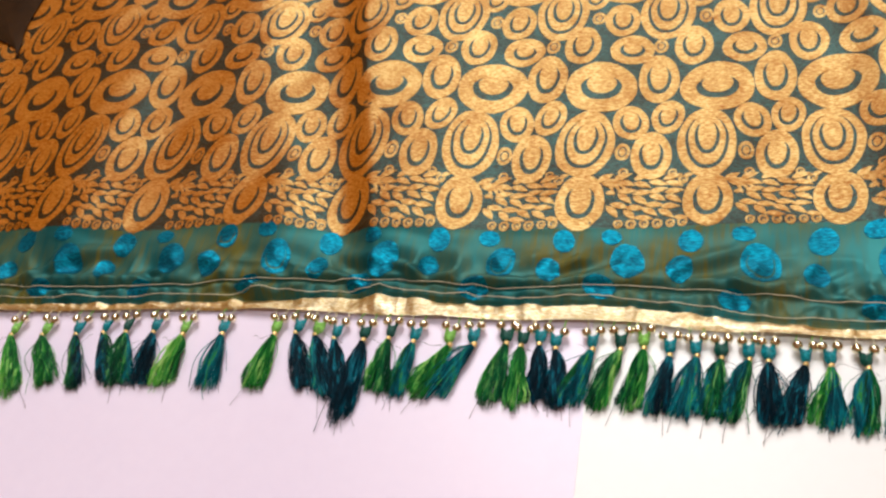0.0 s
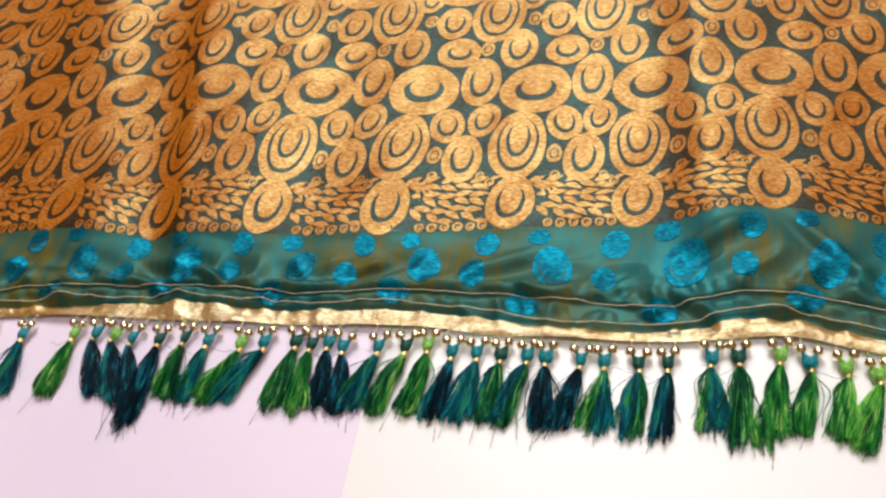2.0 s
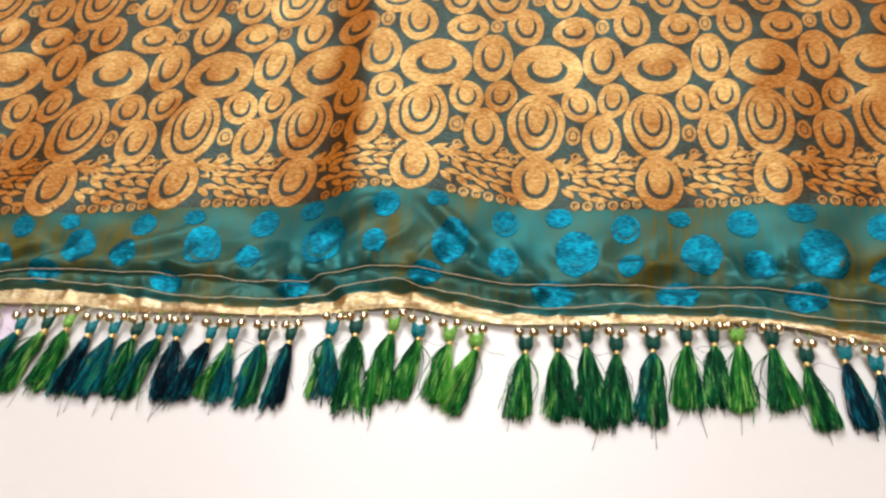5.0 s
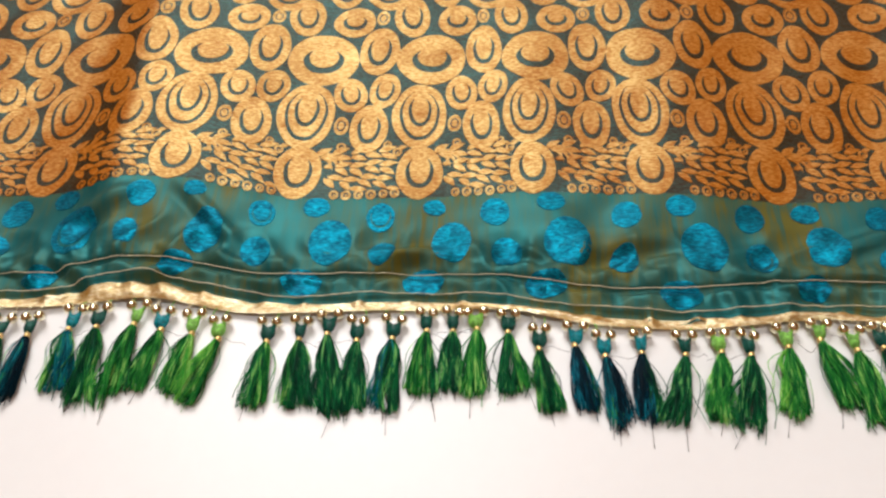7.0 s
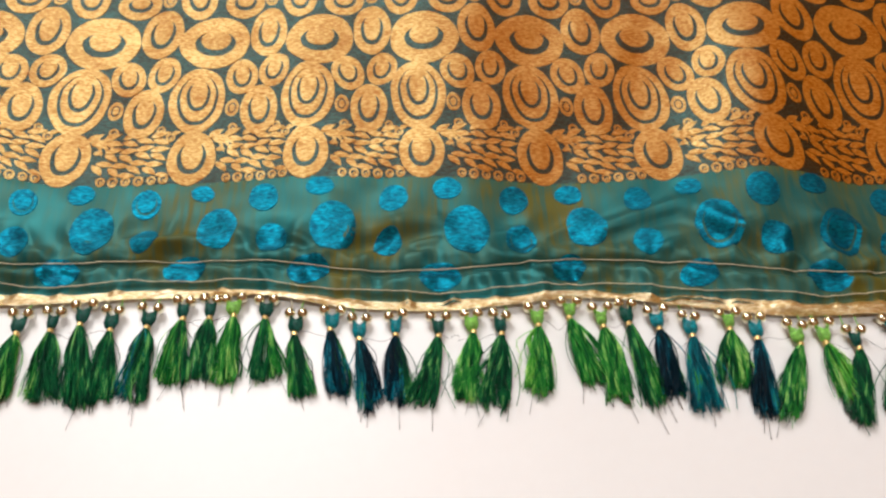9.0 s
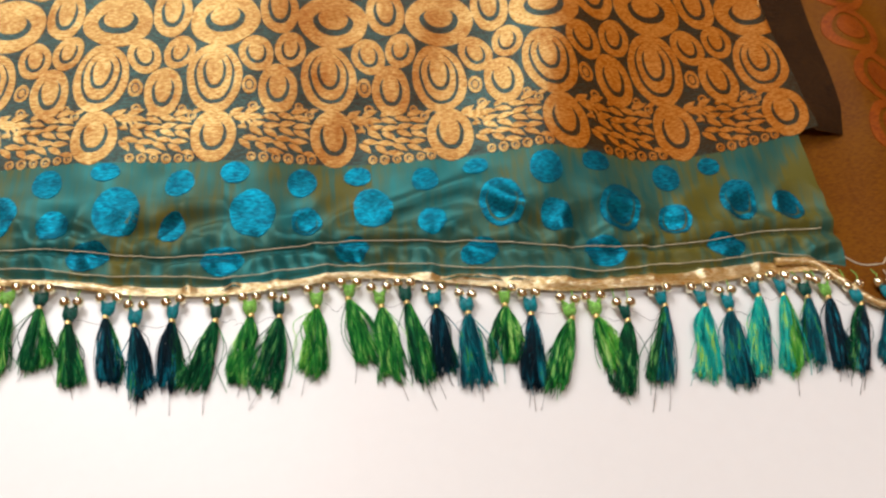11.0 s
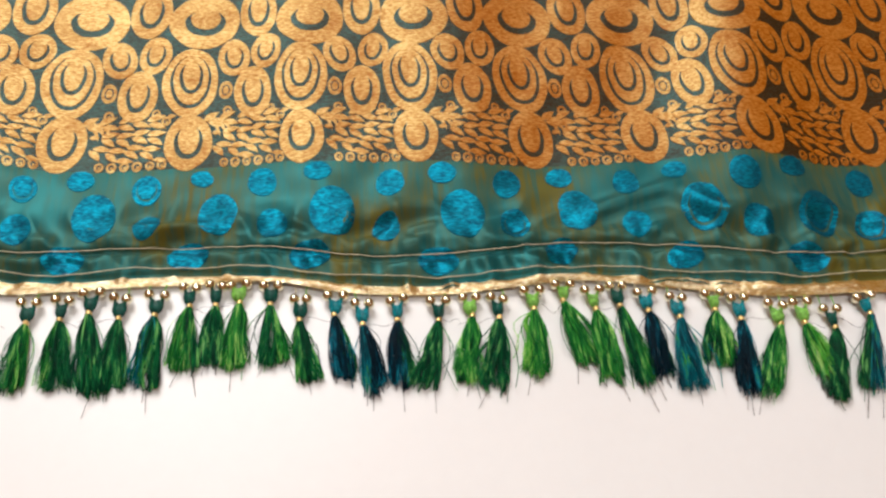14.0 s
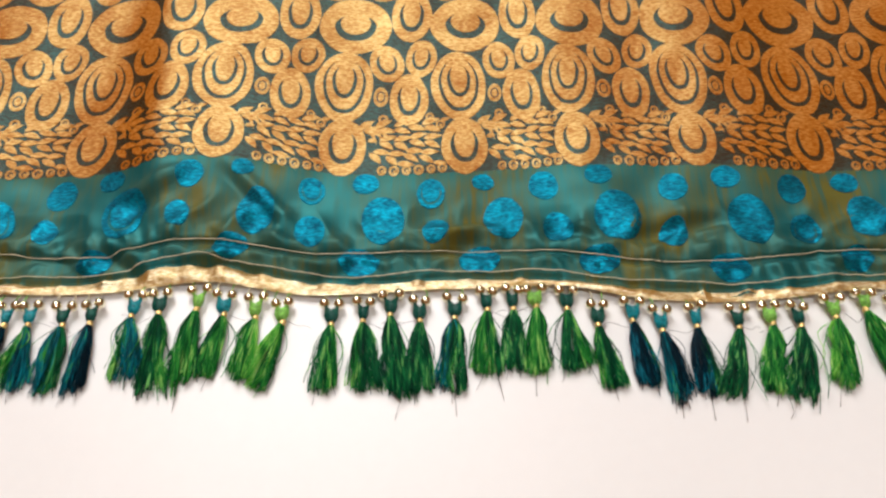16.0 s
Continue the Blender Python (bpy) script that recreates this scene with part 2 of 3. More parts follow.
def part(name, bm, material, parent, label=""):
    me = bpy.data.meshes.new(name)
    bm.to_mesh(me)
    bm.free()
    me.materials.append(material)
    me.polygons.foreach_set("use_smooth", [True] * len(me.polygons))
    ob = new(name, me)
    if parent:
        ob.parent = parent
    if label:
        ob["label"] = label
    return ob


def box(name, lo, hi, mat, parent=None, bevel=0.0):
    bm = bmesh.new()
    bmesh.ops.create_cube(bm, size=1)
    c, s = (Vector(lo) + Vector(hi)) / 2, Vector(hi) - Vector(lo)
    bmesh.ops.transform(bm, verts=bm.verts, matrix=Matrix.Translation(c) @ Matrix.Diagonal((*s, 1)))
    if bevel:
        bmesh.ops.bevel(bm, geom=bm.edges[:], offset=bevel, segments=2, affect="EDGES")
    me = bpy.data.meshes.new(name)
    bm.to_mesh(me)
    bm.free()
    me.materials.append(mat)
    ob = new(name, me)
    if parent:
        ob.parent = parent
    return ob


def curve(xs, ys):
    """A smooth line through the given places."""
    xs, ys = np.array(xs, float), np.array(ys, float)
    m = np.gradient(ys, xs)

    def f(x):
        x = np.clip(np.asarray(x, float), xs[0], xs[-1])
        i = np.clip(np.searchsorted(xs, x) - 1, 0, len(xs) - 2)
        h = xs[i + 1] - xs[i]
        t = (x - xs[i]) / h
        return ((2 * t**3 - 3 * t**2 + 1) * ys[i] + (t**3 - 2 * t**2 + t) * h * m[i]
                + (-2 * t**3 + 3 * t**2) * ys[i + 1] + (t**3 - t**2) * h * m[i + 1])
    return f


def wavy(x, y, seed, terms=5, wave=0.05, skew=1.0):
    """Smooth uneven relief, about -1 to 1."""
    rng = np.random.RandomState(seed)
    out = 0
    for _ in range(terms):
        a, k = rng.uniform(0, 6.28), 6.283 / (wave * rng.uniform(0.6, 1.7))
        d = rng.uniform(-1, 1) * skew
        out = out + np.sin(k * (x * math.cos(d) + y * math.sin(d)) + a)
    return out / math.sqrt(terms) / 1.4


# ---- the plan of the saree: edges and folds ----
EDGE_Y = curve([-0.6, -0.265, -0.19, -0.127, -0.06, 0, 0.05, 0.098, 0.153, 0.2, 0.222, 0.246, 0.273, 0.312, 0.375, 0.424, 0.472, 0.53, 0.58, 0.606, 0.625, 0.666, 0.70, 0.733, 0.8],
               [-0.110, -0.109, -0.110, -0.104, -0.106, -0.105, -0.1025, -0.098, -0.093, -0.0933, -0.0900, -0.0898, -0.0935, -0.0965, -0.093, -0.0945, -0.097, -0.098, -0.0985, -0.0992, -0.1015, -0.1000, -0.094, -0.086, -0.08])
PIPE_TOP_LINE = curve([-0.6, -0.238, -0.172, -0.11, -0.029, 0.03, 0.077, 0.135, 0.187, 0.234, 0.284, 0.339, 0.385, 0.418, 0.472, 0.508, 0.551, 0.6, 0.65, 0.69, 0.714, 0.8],
                 [-0.161, -0.159, -0.156, -0.151, -0.146, -0.148, -0.1455, -0.151, -0.1525, -0.145, -0.1545, -0.153, -0.1545, -0.1595, -0.161, -0.157, -0.162, -0.1665, -0.165, -0.162, -0.166, -0.169])
PIPE_BOT_LINE = curve([-0.6, -0.237, -0.171, -0.108, -0.027, 0.032, 0.082, 0.13, 0.19, 0.237, 0.282, 0.339, 0.385, 0.417, 0.48, 0.508, 0.551, 0.59, 0.648, 0.70, 0.8],
                 [-0.166, -0.164, -0.161, -0.157, -0.1565, -0.1565, -0.1555, -0.158, -0.1585, -0.1540, -0.161, -0.159, -0.159, -0.165, -0.166, -0.1625, -0.167, -0.1725, -0.173, -0.169, -0.177])


def PIPE_TOP(x):
    return PIPE_TOP_LINE(x) + 0.0020


def PIPE_BOT(x):
    return PIPE_BOT_LINE(x) + 0.0022


COLUMN_X = curve([-10, -3, -2, -1, 0, 1, 2, 3, 4, 5, 6, 7, 8, 9, 10, 11, 12, 13, 14, 16],
                 [-0.64, -0.234, -0.175, -0.117, -0.059, 0, 0.06, 0.12, 0.179, 0.238, 0.294, 0.349, 0.4005, 0.4530, 0.5065, 0.5600, 0.613, 0.668, 0.7245, 0.835])
P = 0.056
# each fold: place at y = 0, lean, reach to either side, height
FOLDS = [(-0.245, -0.30, 0.05, 0.05, 0.007), (-0.135, -0.35, 0.055, 0.028, 0.006), (-0.070, -0.26, 0.012, 0.055, 0.0085),
         (0.030, -0.2, 0.05, 0.05, 0.002), (0.207, -0.07, 0.018, 0.050, 0.0100), (0.385, 0.0, 0.05, 0.05, 0.0015),
         (0.462, 0.05, 0.04, 0.045, 0.0035), (0.626, 0.30, 0.034, 0.042, 0.0108), (0.735, 0.0, 0.03, 0.05, 0.0025)]
# creases in the border: from, to, width, depth
CREASES = [(0.243, -0.094, 0.272, -0.124, 0.0035, 0.0024), (0.196, -0.112, 0.222, -0.098, 0.004, 0.003), (0.10, -0.125, 0.135, -0.108, 0.004, 0.003),
           (-0.145, -0.138, -0.118, -0.112, 0.004, 0.0035), (0.150, -0.136, 0.178, -0.122, 0.003, 0.002), (0.335, -0.130, 0.385, -0.124, 0.004, 0.003),
           (0.405, -0.128, 0.46, -0.118, 0.004, 0.003), (0.52, -0.125, 0.565, -0.112, 0.004, 0.003), (0.565, -0.118, 0.60, -0.142, 0.004, 0.003),
           (0.61, -0.12, 0.66, -0.135, 0.004, 0.003), (-0.06, -0.118, -0.02, -0.130, 0.004, 0.003), (0.02, -0.125, 0.06, -0.115, 0.004, 0.002),
           (-0.22, -0.13, -0.18, -0.12, 0.004, 0.003)]


def short_creases():
    """Small puckers that the two seams draw into the border."""
    rng = random.Random(21)
    for n in range(30):
        x = -0.34 + 0.036 * n + rng.uniform(-0.014, 0.014)
        t, long = rng.uniform(0.48, 0.95), rng.uniform(0.010, 0.026)
        y = float(EDGE_Y(x) + (PIPE_TOP(x) - EDGE_Y(x)) * t)
        a = rng.choice([-1, 1]) * rng.uniform(0.15, 0.8)
        yield (x, y, x + long * math.cos(a), y + 0.7 * long * math.sin(a), rng.uniform(0.0018, 0.0030), rng.uniform(0.0014, 0.0026) * (1.3 if x < 0.25 else 1.0))


CREASES += list(short_creases())


def smooth01(t):
    t = np.clip(t, 0, 1)
    return t * t * (3 - 2 * t)


def cloth_z(x, y):
    """Height of the cloth over the floor."""
    x, y = np.asarray(x, float), np.asarray(y, float)
    z = np.zeros(np.broadcast(x, y).shape)
    for x0, lean, wl, wr, h in FOLDS:
        d = x - (x0 + lean * y)
        z = z + h * np.exp(-(d / np.where(d < 0, wl, wr)) ** 2)
    z = z + 0.0012 * wavy(x, y, 3, 6, 0.11, 0.9) + 0.0005 * wavy(x, y, 4, 6, 0.04, 1.3)
    low = smooth01((y - PIPE_BOT(x)) / 0.06)
    z = z * (0.22 + 0.78 * low)
    # the border: wrinkles towards the seams, tucks along them
    yb, yp = EDGE_Y(x), PIPE_TOP(x)
    s = (yb - y) / (yb - yp)
    inb = smooth01(s * 6) * (s > 0)
    s1 = 0.75 + 0.022 * np.sin(x * 31 + 1) + 0.008 * np.sin(x * 77)
    calm = 1 - 0.8 * np.exp(-((s - s1) / 0.05) ** 2) - 0.7 * np.exp(-((s - 0.93) / 0.05) ** 2)
    z = z + inb * calm * (0.0009 * wavy(x, y, 8, 6, 0.030, 1.2) + 0.0034 * (0.45 - np.abs(wavy(x, y, 9, 4, 0.036, 1.2))) * smooth01((s - 0.22) / 0.3) + 0.0020 * (0.4 - np.abs(wavy(x, y, 10, 4, 0.018, 1.3))) * smooth01((s - 0.5) / 0.25))
    for ax, ay, bx, by, w, dep in CREASES:
        vx, vy = bx - ax, by - ay
        ll = math.hypot(vx, vy)
        t = ((x - ax) * vx + (y - ay) * vy) / ll / ll
        d = ((x - ax) * vy - (y - ay) * vx) / ll
        z = z + dep * np.exp(-(d / w) ** 2 - ((t - 0.5) / 0.5) ** 4) * 0.8 - 0.6 * dep * np.exp(-((d - 1.6 * w) / w) ** 2 - ((t - 0.5) / 0.5) ** 4)
    z = z + 0.0022 * np.exp(-((s - s1 + 0.07) / 0.07) ** 2) - 0.0020 * np.exp(-((s - s1 - 0.020) / 0.025) ** 2)
    z = z + inb * 0.0009 * np.exp(-((s - 0.84) / 0.06) ** 2) - inb * 0.0016 * smooth01((s - 0.93) / 0.04)
    # the brocade lies a little proud of the border at their joint
    z = z + 0.0010 * np.exp(-((s + 0.06) / 0.10) ** 2)
    return 0.0022 + 0.0013 * low + np.maximum(z, -0.0015 - 0.0007 * low)


GX, GY = np.arange(-0.64, 0.80, 0.0008), np.arange(-0.21, 0.44, 0.0008)
HEIGHTS = np.concatenate([cloth_z(*np.meshgrid(GX, GY[i:i + 100])) for i in range(0, len(GY), 100)])


def cloth_at(x, y):
    """The cloth's height, read from the grid of heights."""
    fx = np.clip((np.asarray(x, float) - GX[0]) / 0.0008, 0, len(GX) - 1.001)
    fy = np.clip((np.asarray(y, float) - GY[0]) / 0.0008, 0, len(GY) - 1.001)
    i, j = fx.astype(int), fy.astype(int)
    a, b = fx - i, fy - j
    return (HEIGHTS[j, i] * (1 - a) + HEIGHTS[j, i + 1] * a) * (1 - b) + (HEIGHTS[j + 1, i] * (1 - a) + HEIGHTS[j + 1, i + 1] * a) * b


def pattern(u, v, k=0):
    """From the weave's own places (column k, metres across and along) to the plan."""
    x = COLUMN_X(k + np.asarray(u) / P)
    v = np.asarray(v, float)
    y = v + np.where(v < 0, (EDGE_Y(x) + 0.1) * np.clip(-v / 0.1, 0, 1.2), 0)
    return x, y


# ---- room ----
def build_room():
    floor = tagged(new("floor"), "glossy white floor tiles with thin grout joints", "floor", kind="structure")
    screed = box("screed", (-2.4, -2.1, -0.06), (2.5, 1.2, -0.0035), GROUT, floor)
    for i in range(6):
        for j in range(4):
            x0, y0 = 0.069 - 2.4 + 0.8 * i, -0.45 - 1.6 + 0.8 * j
            t = box("floor_tile", (x0 + 0.00003, y0 + 0.00003, -0.012), (x0 + 0.79997, y0 + 0.79997, 0.0), PINK_TILE if i < 3 else CREAM_TILE, floor)
    # Unseen walls and ceiling added around; the window's place follows the cloth's highlights.
    x0, x1, y0, y1, top = -2.33, 2.47, -2.05, 1.15, 2.65
    w = 0.12
    south = tagged(box("wall_south", (x0 - w, y0 - w, -0.06), (x1 + w, y0, top), WALL_TINT), "unseen tan wall added to warm reflections", "wall", kind="structure")
    tagged(box("wall_west", (x0 - w, y0, -0.06), (x0, y1, top), WALL_TINT), "unseen tan wall added to warm reflections", "wall", kind="structure")
    tagged(box("wall_east", (x1, y0, -0.06), (x1 + w, y1, top), WALL_TINT), "unseen tan wall added to warm reflections", "wall", kind="structure")
    wa, wb, za, zb = -0.58, 0.52, 0.90, 2.45
    north = tagged(new("wall_north"), "unseen tan wall with a window opening, added to warm reflections", "wall", kind="structure")
    box("wall_panel", (x0 - w, y1, -0.06), (wa, y1 + w, top), WALL_TINT, north)
    box("wall_panel", (wb, y1, -0.06), (x1 + w, y1 + w, top), WALL_TINT, north)
    box("wall_panel", (wa, y1, -0.06), (wb, y1 + w, za), WALL_TINT, north)
    box("wall_panel", (wa, y1, zb), (wb, y1 + w, top), WALL_TINT, north)
    win = tagged(new("window_1"), "white painted window frame", "window", kind="structure")
    for lo, hi in (((wa, y1 + 0.04, za), (wa + 0.05, y1 + 0.09, zb)), ((wb - 0.05, y1 + 0.04, za), (wb, y1 + 0.09, zb)),
                   ((wa + 0.05, y1 + 0.04, za), (wb - 0.05, y1 + 0.09, za + 0.05)), ((wa + 0.05, y1 + 0.04, zb - 0.05), (wb - 0.05, y1 + 0.09, zb))):
        box("window_frame", lo, hi, FRAME_PAINT, win, 0.004)
    tagged(box("ceiling", (x0 - w, y0 - w, top), (x1 + w, y1 + w, top + 0.1), CEILING), "plain light brown ceiling, unseen", "ceiling", kind="structure")
    # Slim housing added only to give the overhead fill light a body.
    lamp = tagged(new("added_fill_light"), "slim white housing added for the fill light", "light", kind="structure")
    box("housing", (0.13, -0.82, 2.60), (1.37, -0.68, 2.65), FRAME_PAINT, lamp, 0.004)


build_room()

# ---- the saree ----
saree = tagged(new("saree"), "teal and gold brocade silk saree with tasselled hem on white floor", "saree")


def sheet(name, xa, xb, nx, rows, mat, parent, zf, label=""):
    """A cloth sheet: rows gives y for each x and each row."""
    xs = np.linspace(xa, xb, nx)
    ys = rows(xs)
    nr = len(ys)
    X = np.repeat(xs[None, :], nr, 0)
    Z = zf(X, ys)
    verts = np.stack([X, ys, Z], -1).reshape(-1, 3)
    faces = [(j * nx + i, (j + 1) * nx + i, (j + 1) * nx + i + 1, j * nx + i + 1) for j in range(nr - 1) for i in range(nx - 1)]
    return mesh_ob(name, verts, faces, mat, parent, True, label)


RIGHT = 0.733
body = sheet("brocade_cloth", -0.62, RIGHT, 640, lambda xs: np.stack([EDGE_Y(xs) + (0.42 - EDGE_Y(xs)) * t for t in np.linspace(0, 1, 150) ** 1.3]),
             GROUND, saree, cloth_at, "teal silk ground with woven gold ovals")
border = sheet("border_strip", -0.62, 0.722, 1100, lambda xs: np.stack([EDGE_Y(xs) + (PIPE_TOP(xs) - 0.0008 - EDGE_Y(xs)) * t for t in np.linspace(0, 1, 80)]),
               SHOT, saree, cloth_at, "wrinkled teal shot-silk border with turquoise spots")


def loop(cx, cy, rx, ry, rot=0.0, n=28, egg=0.0, seed=0):
    a = np.linspace(0, 2 * math.pi, n, endpoint=False)
    wob = 1 + 0.012 * np.sin(3 * a + seed) + 0.010 * np.sin(5 * a + 2.1 * seed) + 0.006 * np.sin(9 * a + 1.3 * seed)
    ex, ey = rx * np.cos(a) * (1 + egg * np.sin(a)) * wob, ry * np.sin(a) * wob
    return cx + ex * math.cos(rot) - ey * math.sin(rot), cy + ex * math.sin(rot) + ey * math.cos(rot)


class Motif:
    """Woven figures that lie on the cloth, gathered into one mesh."""
    def __init__(self, k=0, lift=0.00022, plan=False, zf=cloth_at):
        self.v, self.f, self.k, self.lift, self.plan, self.zf = [], [], k, lift, plan, zf

    def ring(self, uv, lift):
        x, y = uv if self.plan else pattern(uv[0], uv[1], self.k)
        x = x if self.plan else np.minimum(x, RIGHT - 0.0004)
        base = len(self.v)
        self.v.extend(zip(x, y, self.zf(x, y) + lift))
        return base, len(x)

    def skirt(self, edge, out):
        cu, cv = edge[0].mean(), edge[1].mean()
        q = 1.015 if out else 0.985
        rs = [self.ring((cu + (edge[0] - cu) * q, cv + (edge[1] - cv) * q), -0.0002), self.ring(edge, self.lift)]
        self.join(rs if out else rs[::-1])

    def band(self, outer, inner):
        mid = ((outer[0] + inner[0]) / 2, (outer[1] + inner[1]) / 2)
        self.join([self.ring(r, self.lift) for r in (outer, mid, inner)])
        self.skirt(outer, True)
        self.skirt(inner, False)

    def join(self, rs):
        for (a, n), (b, _) in zip(rs, rs[1:]):
            self.f.extend((a + i, a + (i + 1) % n, b + (i + 1) % n, b + i) for i in range(n))

    def disc(self, outer, lift=None):
        lift = self.lift if lift is None else lift
        cu, cv = outer[0].mean(), outer[1].mean()
        rs = [self.ring((cu + (outer[0] - cu) * q, cv + (outer[1] - cv) * q), lift) for q in (1, 0.8, 0.6, 0.4, 0.2)]
        self.join(rs)
        a, n = rs[-1]
        self.f.append(tuple(range(a, a + n)))
        self.skirt(outer, True)

    def leaf(self, u, v, ang, length, width, n=7, lift=None):
        t = np.linspace(0, 1, n)
        w = width * np.sin(np.pi * t ** 0.8) * 0.5
        bend = 0.05 * length * np.sin(np.pi * t)
        du, dv = math.cos(ang), math.sin(ang)
        pu = np.concatenate([u + du * t * length - dv * (bend + w), (u + du * t * length - dv * (bend - w))[1:-1][::-1]])
        pv = np.concatenate([v + dv * t * length + du * (bend + w), (v + dv * t * length + du * (bend - w))[1:-1][::-1]])
        self.disc((pu, pv), lift)

    def make(self, name, mat, parent, label=""):
        return mesh_ob(name, self.v, self.f, mat, parent, True, label)


def hat_oval(m, u, v, rx, ry, rot=0.0, seed=0, hole=(0.58, 0.49, -0.03), core=(0.42, 0.38, 0.11)):
    m.band(loop(u, v, rx, ry, rot, seed=seed), loop(u, v + hole[2] * ry, rx * hole[0], ry * hole[1], rot))
    m.disc(loop(u, v + core[2] * ry, rx * core[0], ry * core[1], rot))


def tall_oval(m, u, v, rx, ry, rot=0.0, seed=0):
    hat_oval(m, u, v, rx, ry, rot, seed, (0.61, 0.62, 0.0), (0.44, 0.55, 0.13))


def double_oval(m, u, v, rx, ry, rot=0.0, seed=0):
    m.band(loop(u, v, rx, ry, rot, seed=seed), loop(u, v + 0.02 * ry, rx * 0.74, ry * 0.78, rot))
    m.band(loop(u, v + 0.08 * ry, rx * 0.63, ry * 0.72, rot), loop(u, v + 0.14 * ry, rx * 0.43, ry * 0.48, rot))
    m.disc(loop(u, v + 0.22 * ry, rx * 0.31, ry * 0.44, rot))


def spot(m, u, v, rx, ry, rot=0.0, seed=0):
    m.band(loop(u, v, rx, ry, n=18, seed=seed), loop(u, v, rx * 0.62, ry * 0.62, n=18))
    m.disc(loop(u, v, rx * 0.42, ry * 0.45, n=18))


def scroll(m, u, v, r, turn):
    m.band(loop(u, v, r, r * 1.25, turn, n=18), loop(u, v, r * 0.55, r * 0.75, turn, n=18))
    m.disc(loop(u + r * 0.1, v - r * 0.2, r * 0.28, r * 0.35, n=12))


def plan_foliage():
    """Leaves and scrolls that fill the gap between two lower ovals, fanning from one oval's shoulder."""
    rng = random.Random(12)
    scrolls = [(0.0150, -0.0640, 0.0023), (0.0420, -0.0690, 0.0022), (0.0150, -0.0975, 0.0021), (0.0205, -0.0978, 0.0023), (0.0262, -0.0978, 0.0021),
               (0.0318, -0.0978, 0.0023), (0.0374, -0.0976, 0.0020), (0.0425, -0.0972, 0.0022), (0.0370, -0.0640, 0.0020)]
    leaves = []

    def free(u, v, gap):
        for cu, cv, rx, ry in ((-0.0030, -0.0832, 0.0114, 0.0168), (0.0530, -0.0832, 0.0114, 0.0168), (0.0270, -0.0512, 0.0088, 0.0152), (-0.0045, -0.0432, 0.0136, 0.0218), (0.0515, -0.0432, 0.0136, 0.0218)):
            if ((u - cu) / (rx + gap)) ** 2 + ((v - cv) / (ry + gap)) ** 2 < 1:
                return False
        return all(math.hypot(u - a, v - b) > r + gap for a, b, r in scrolls)

    def clear(u, v, ang, length, width):
        ends = [(u + q * length * math.cos(ang), v + q * length * math.sin(ang)) for q in (-0.42, 0, 0.42)]
        return all(free(a, b, 0.0001 + (0.15 * width if q == 1 else 0)) and -0.0995 < b < -0.0600 for q, (a, b) in enumerate(ends))
    # long blades that follow the oval's shoulder
    for i in range(3):
        leaves.append((0.0092 + 0.0025 * i, -0.0735 + 0.0004 * i, radians(-66 + 9 * i), 0.0150 - 0.0015 * i, 0.0019))
    ring = 0
    r = 0.0135
    while r < 0.056:
        count = max(3, int(r * 2.5 / 0.0050))
        for j in range(count):
            a = radians(-80) + 2.5 * (j + 0.5 * (ring % 2)) / count
            u, v = -0.003 + r * math.cos(a), -0.0760 + r * math.sin(a) * 0.95
            ang = a * 0.75 - 0.10 + (0.34 if j % 2 else -0.34) + rng.uniform(-0.08, 0.08)
            for size in (1.0, 0.72, 0.5):
                length, width = 0.0088 * size * rng.uniform(0.95, 1.06), 0.0038 * (0.4 + 0.6 * size)
                if clear(u, v, ang, length, width):
                    leaves.append((u, v, ang, length, width))
                    break
        r += 0.0070
        ring += 1
    return leaves, scrolls


LEAVES, SCROLLS = plan_foliage()


def leaf_spray(m):
    for u, v, ang, length, width in LEAVES:
        m.leaf(u - 0.5 * length * math.cos(ang), v - 0.5 * length * math.sin(ang), ang, length, width)
    for u, v, r in SCROLLS:
        scroll(m, u, v, r, 0)


KINDS = [("wide_oval", hat_oval, 0.0, 0.0, 0.0172, 0.0190, 0), ("tall_oval", tall_oval, 0.0278, 0.0072, 0.0097, 0.0182, 0.04),
         ("small_oval", tall_oval, 0.0162, -0.0268, 0.0081, 0.0126, 0.15), ("small_oval", tall_oval, 0.0332, -0.0232, 0.0075, 0.0122, -0.1),
         ("double_oval", double_oval, -0.0042, -0.0428, 0.0132, 0.0232, 0), ("plain_oval", tall_oval, 0.0270, -0.0518, 0.0090, 0.0165, 0.03),
         ("woven_spot", spot, 0.0132, -0.0495, 0.0034, 0.0060, 0), ("lower_oval", tall_oval, -0.0030, -0.0832, 0.0104, 0.0172, 0),
         ("round_oval", hat_oval, 0.0130, 0.0312, 0.0105, 0.0117, -0.1), ("woven_spot", spot, 0.0280, 0.0345, 0.0034, 0.0056, 0),
         ("tall_oval", tall_oval, 0.0437, 0.0345, 0.0092, 0.0152, 0.05), ("double_oval", double_oval, 0.0300, 0.0640, 0.0137, 0.0230, 0),
         ("tall_oval", tall_oval, 0.0066, 0.0575, 0.0090, 0.0140, 0.04), ("woven_spot", spot, 0.0500, 0.0585, 0.0034, 0.0054, 0),
         ("wide_oval", hat_oval, 0.0060, 0.0930, 0.0165, 0.0185, 0), ("tall_oval", tall_oval, 0.0340, 0.1060, 0.0095, 0.0170, 0.05),
         ("small_oval", tall_oval, 0.0470, 0.0790, 0.0072, 0.0110, 0), ("round_oval", hat_oval, 0.0130, 0.1250, 0.0110, 0.0115, 0)]


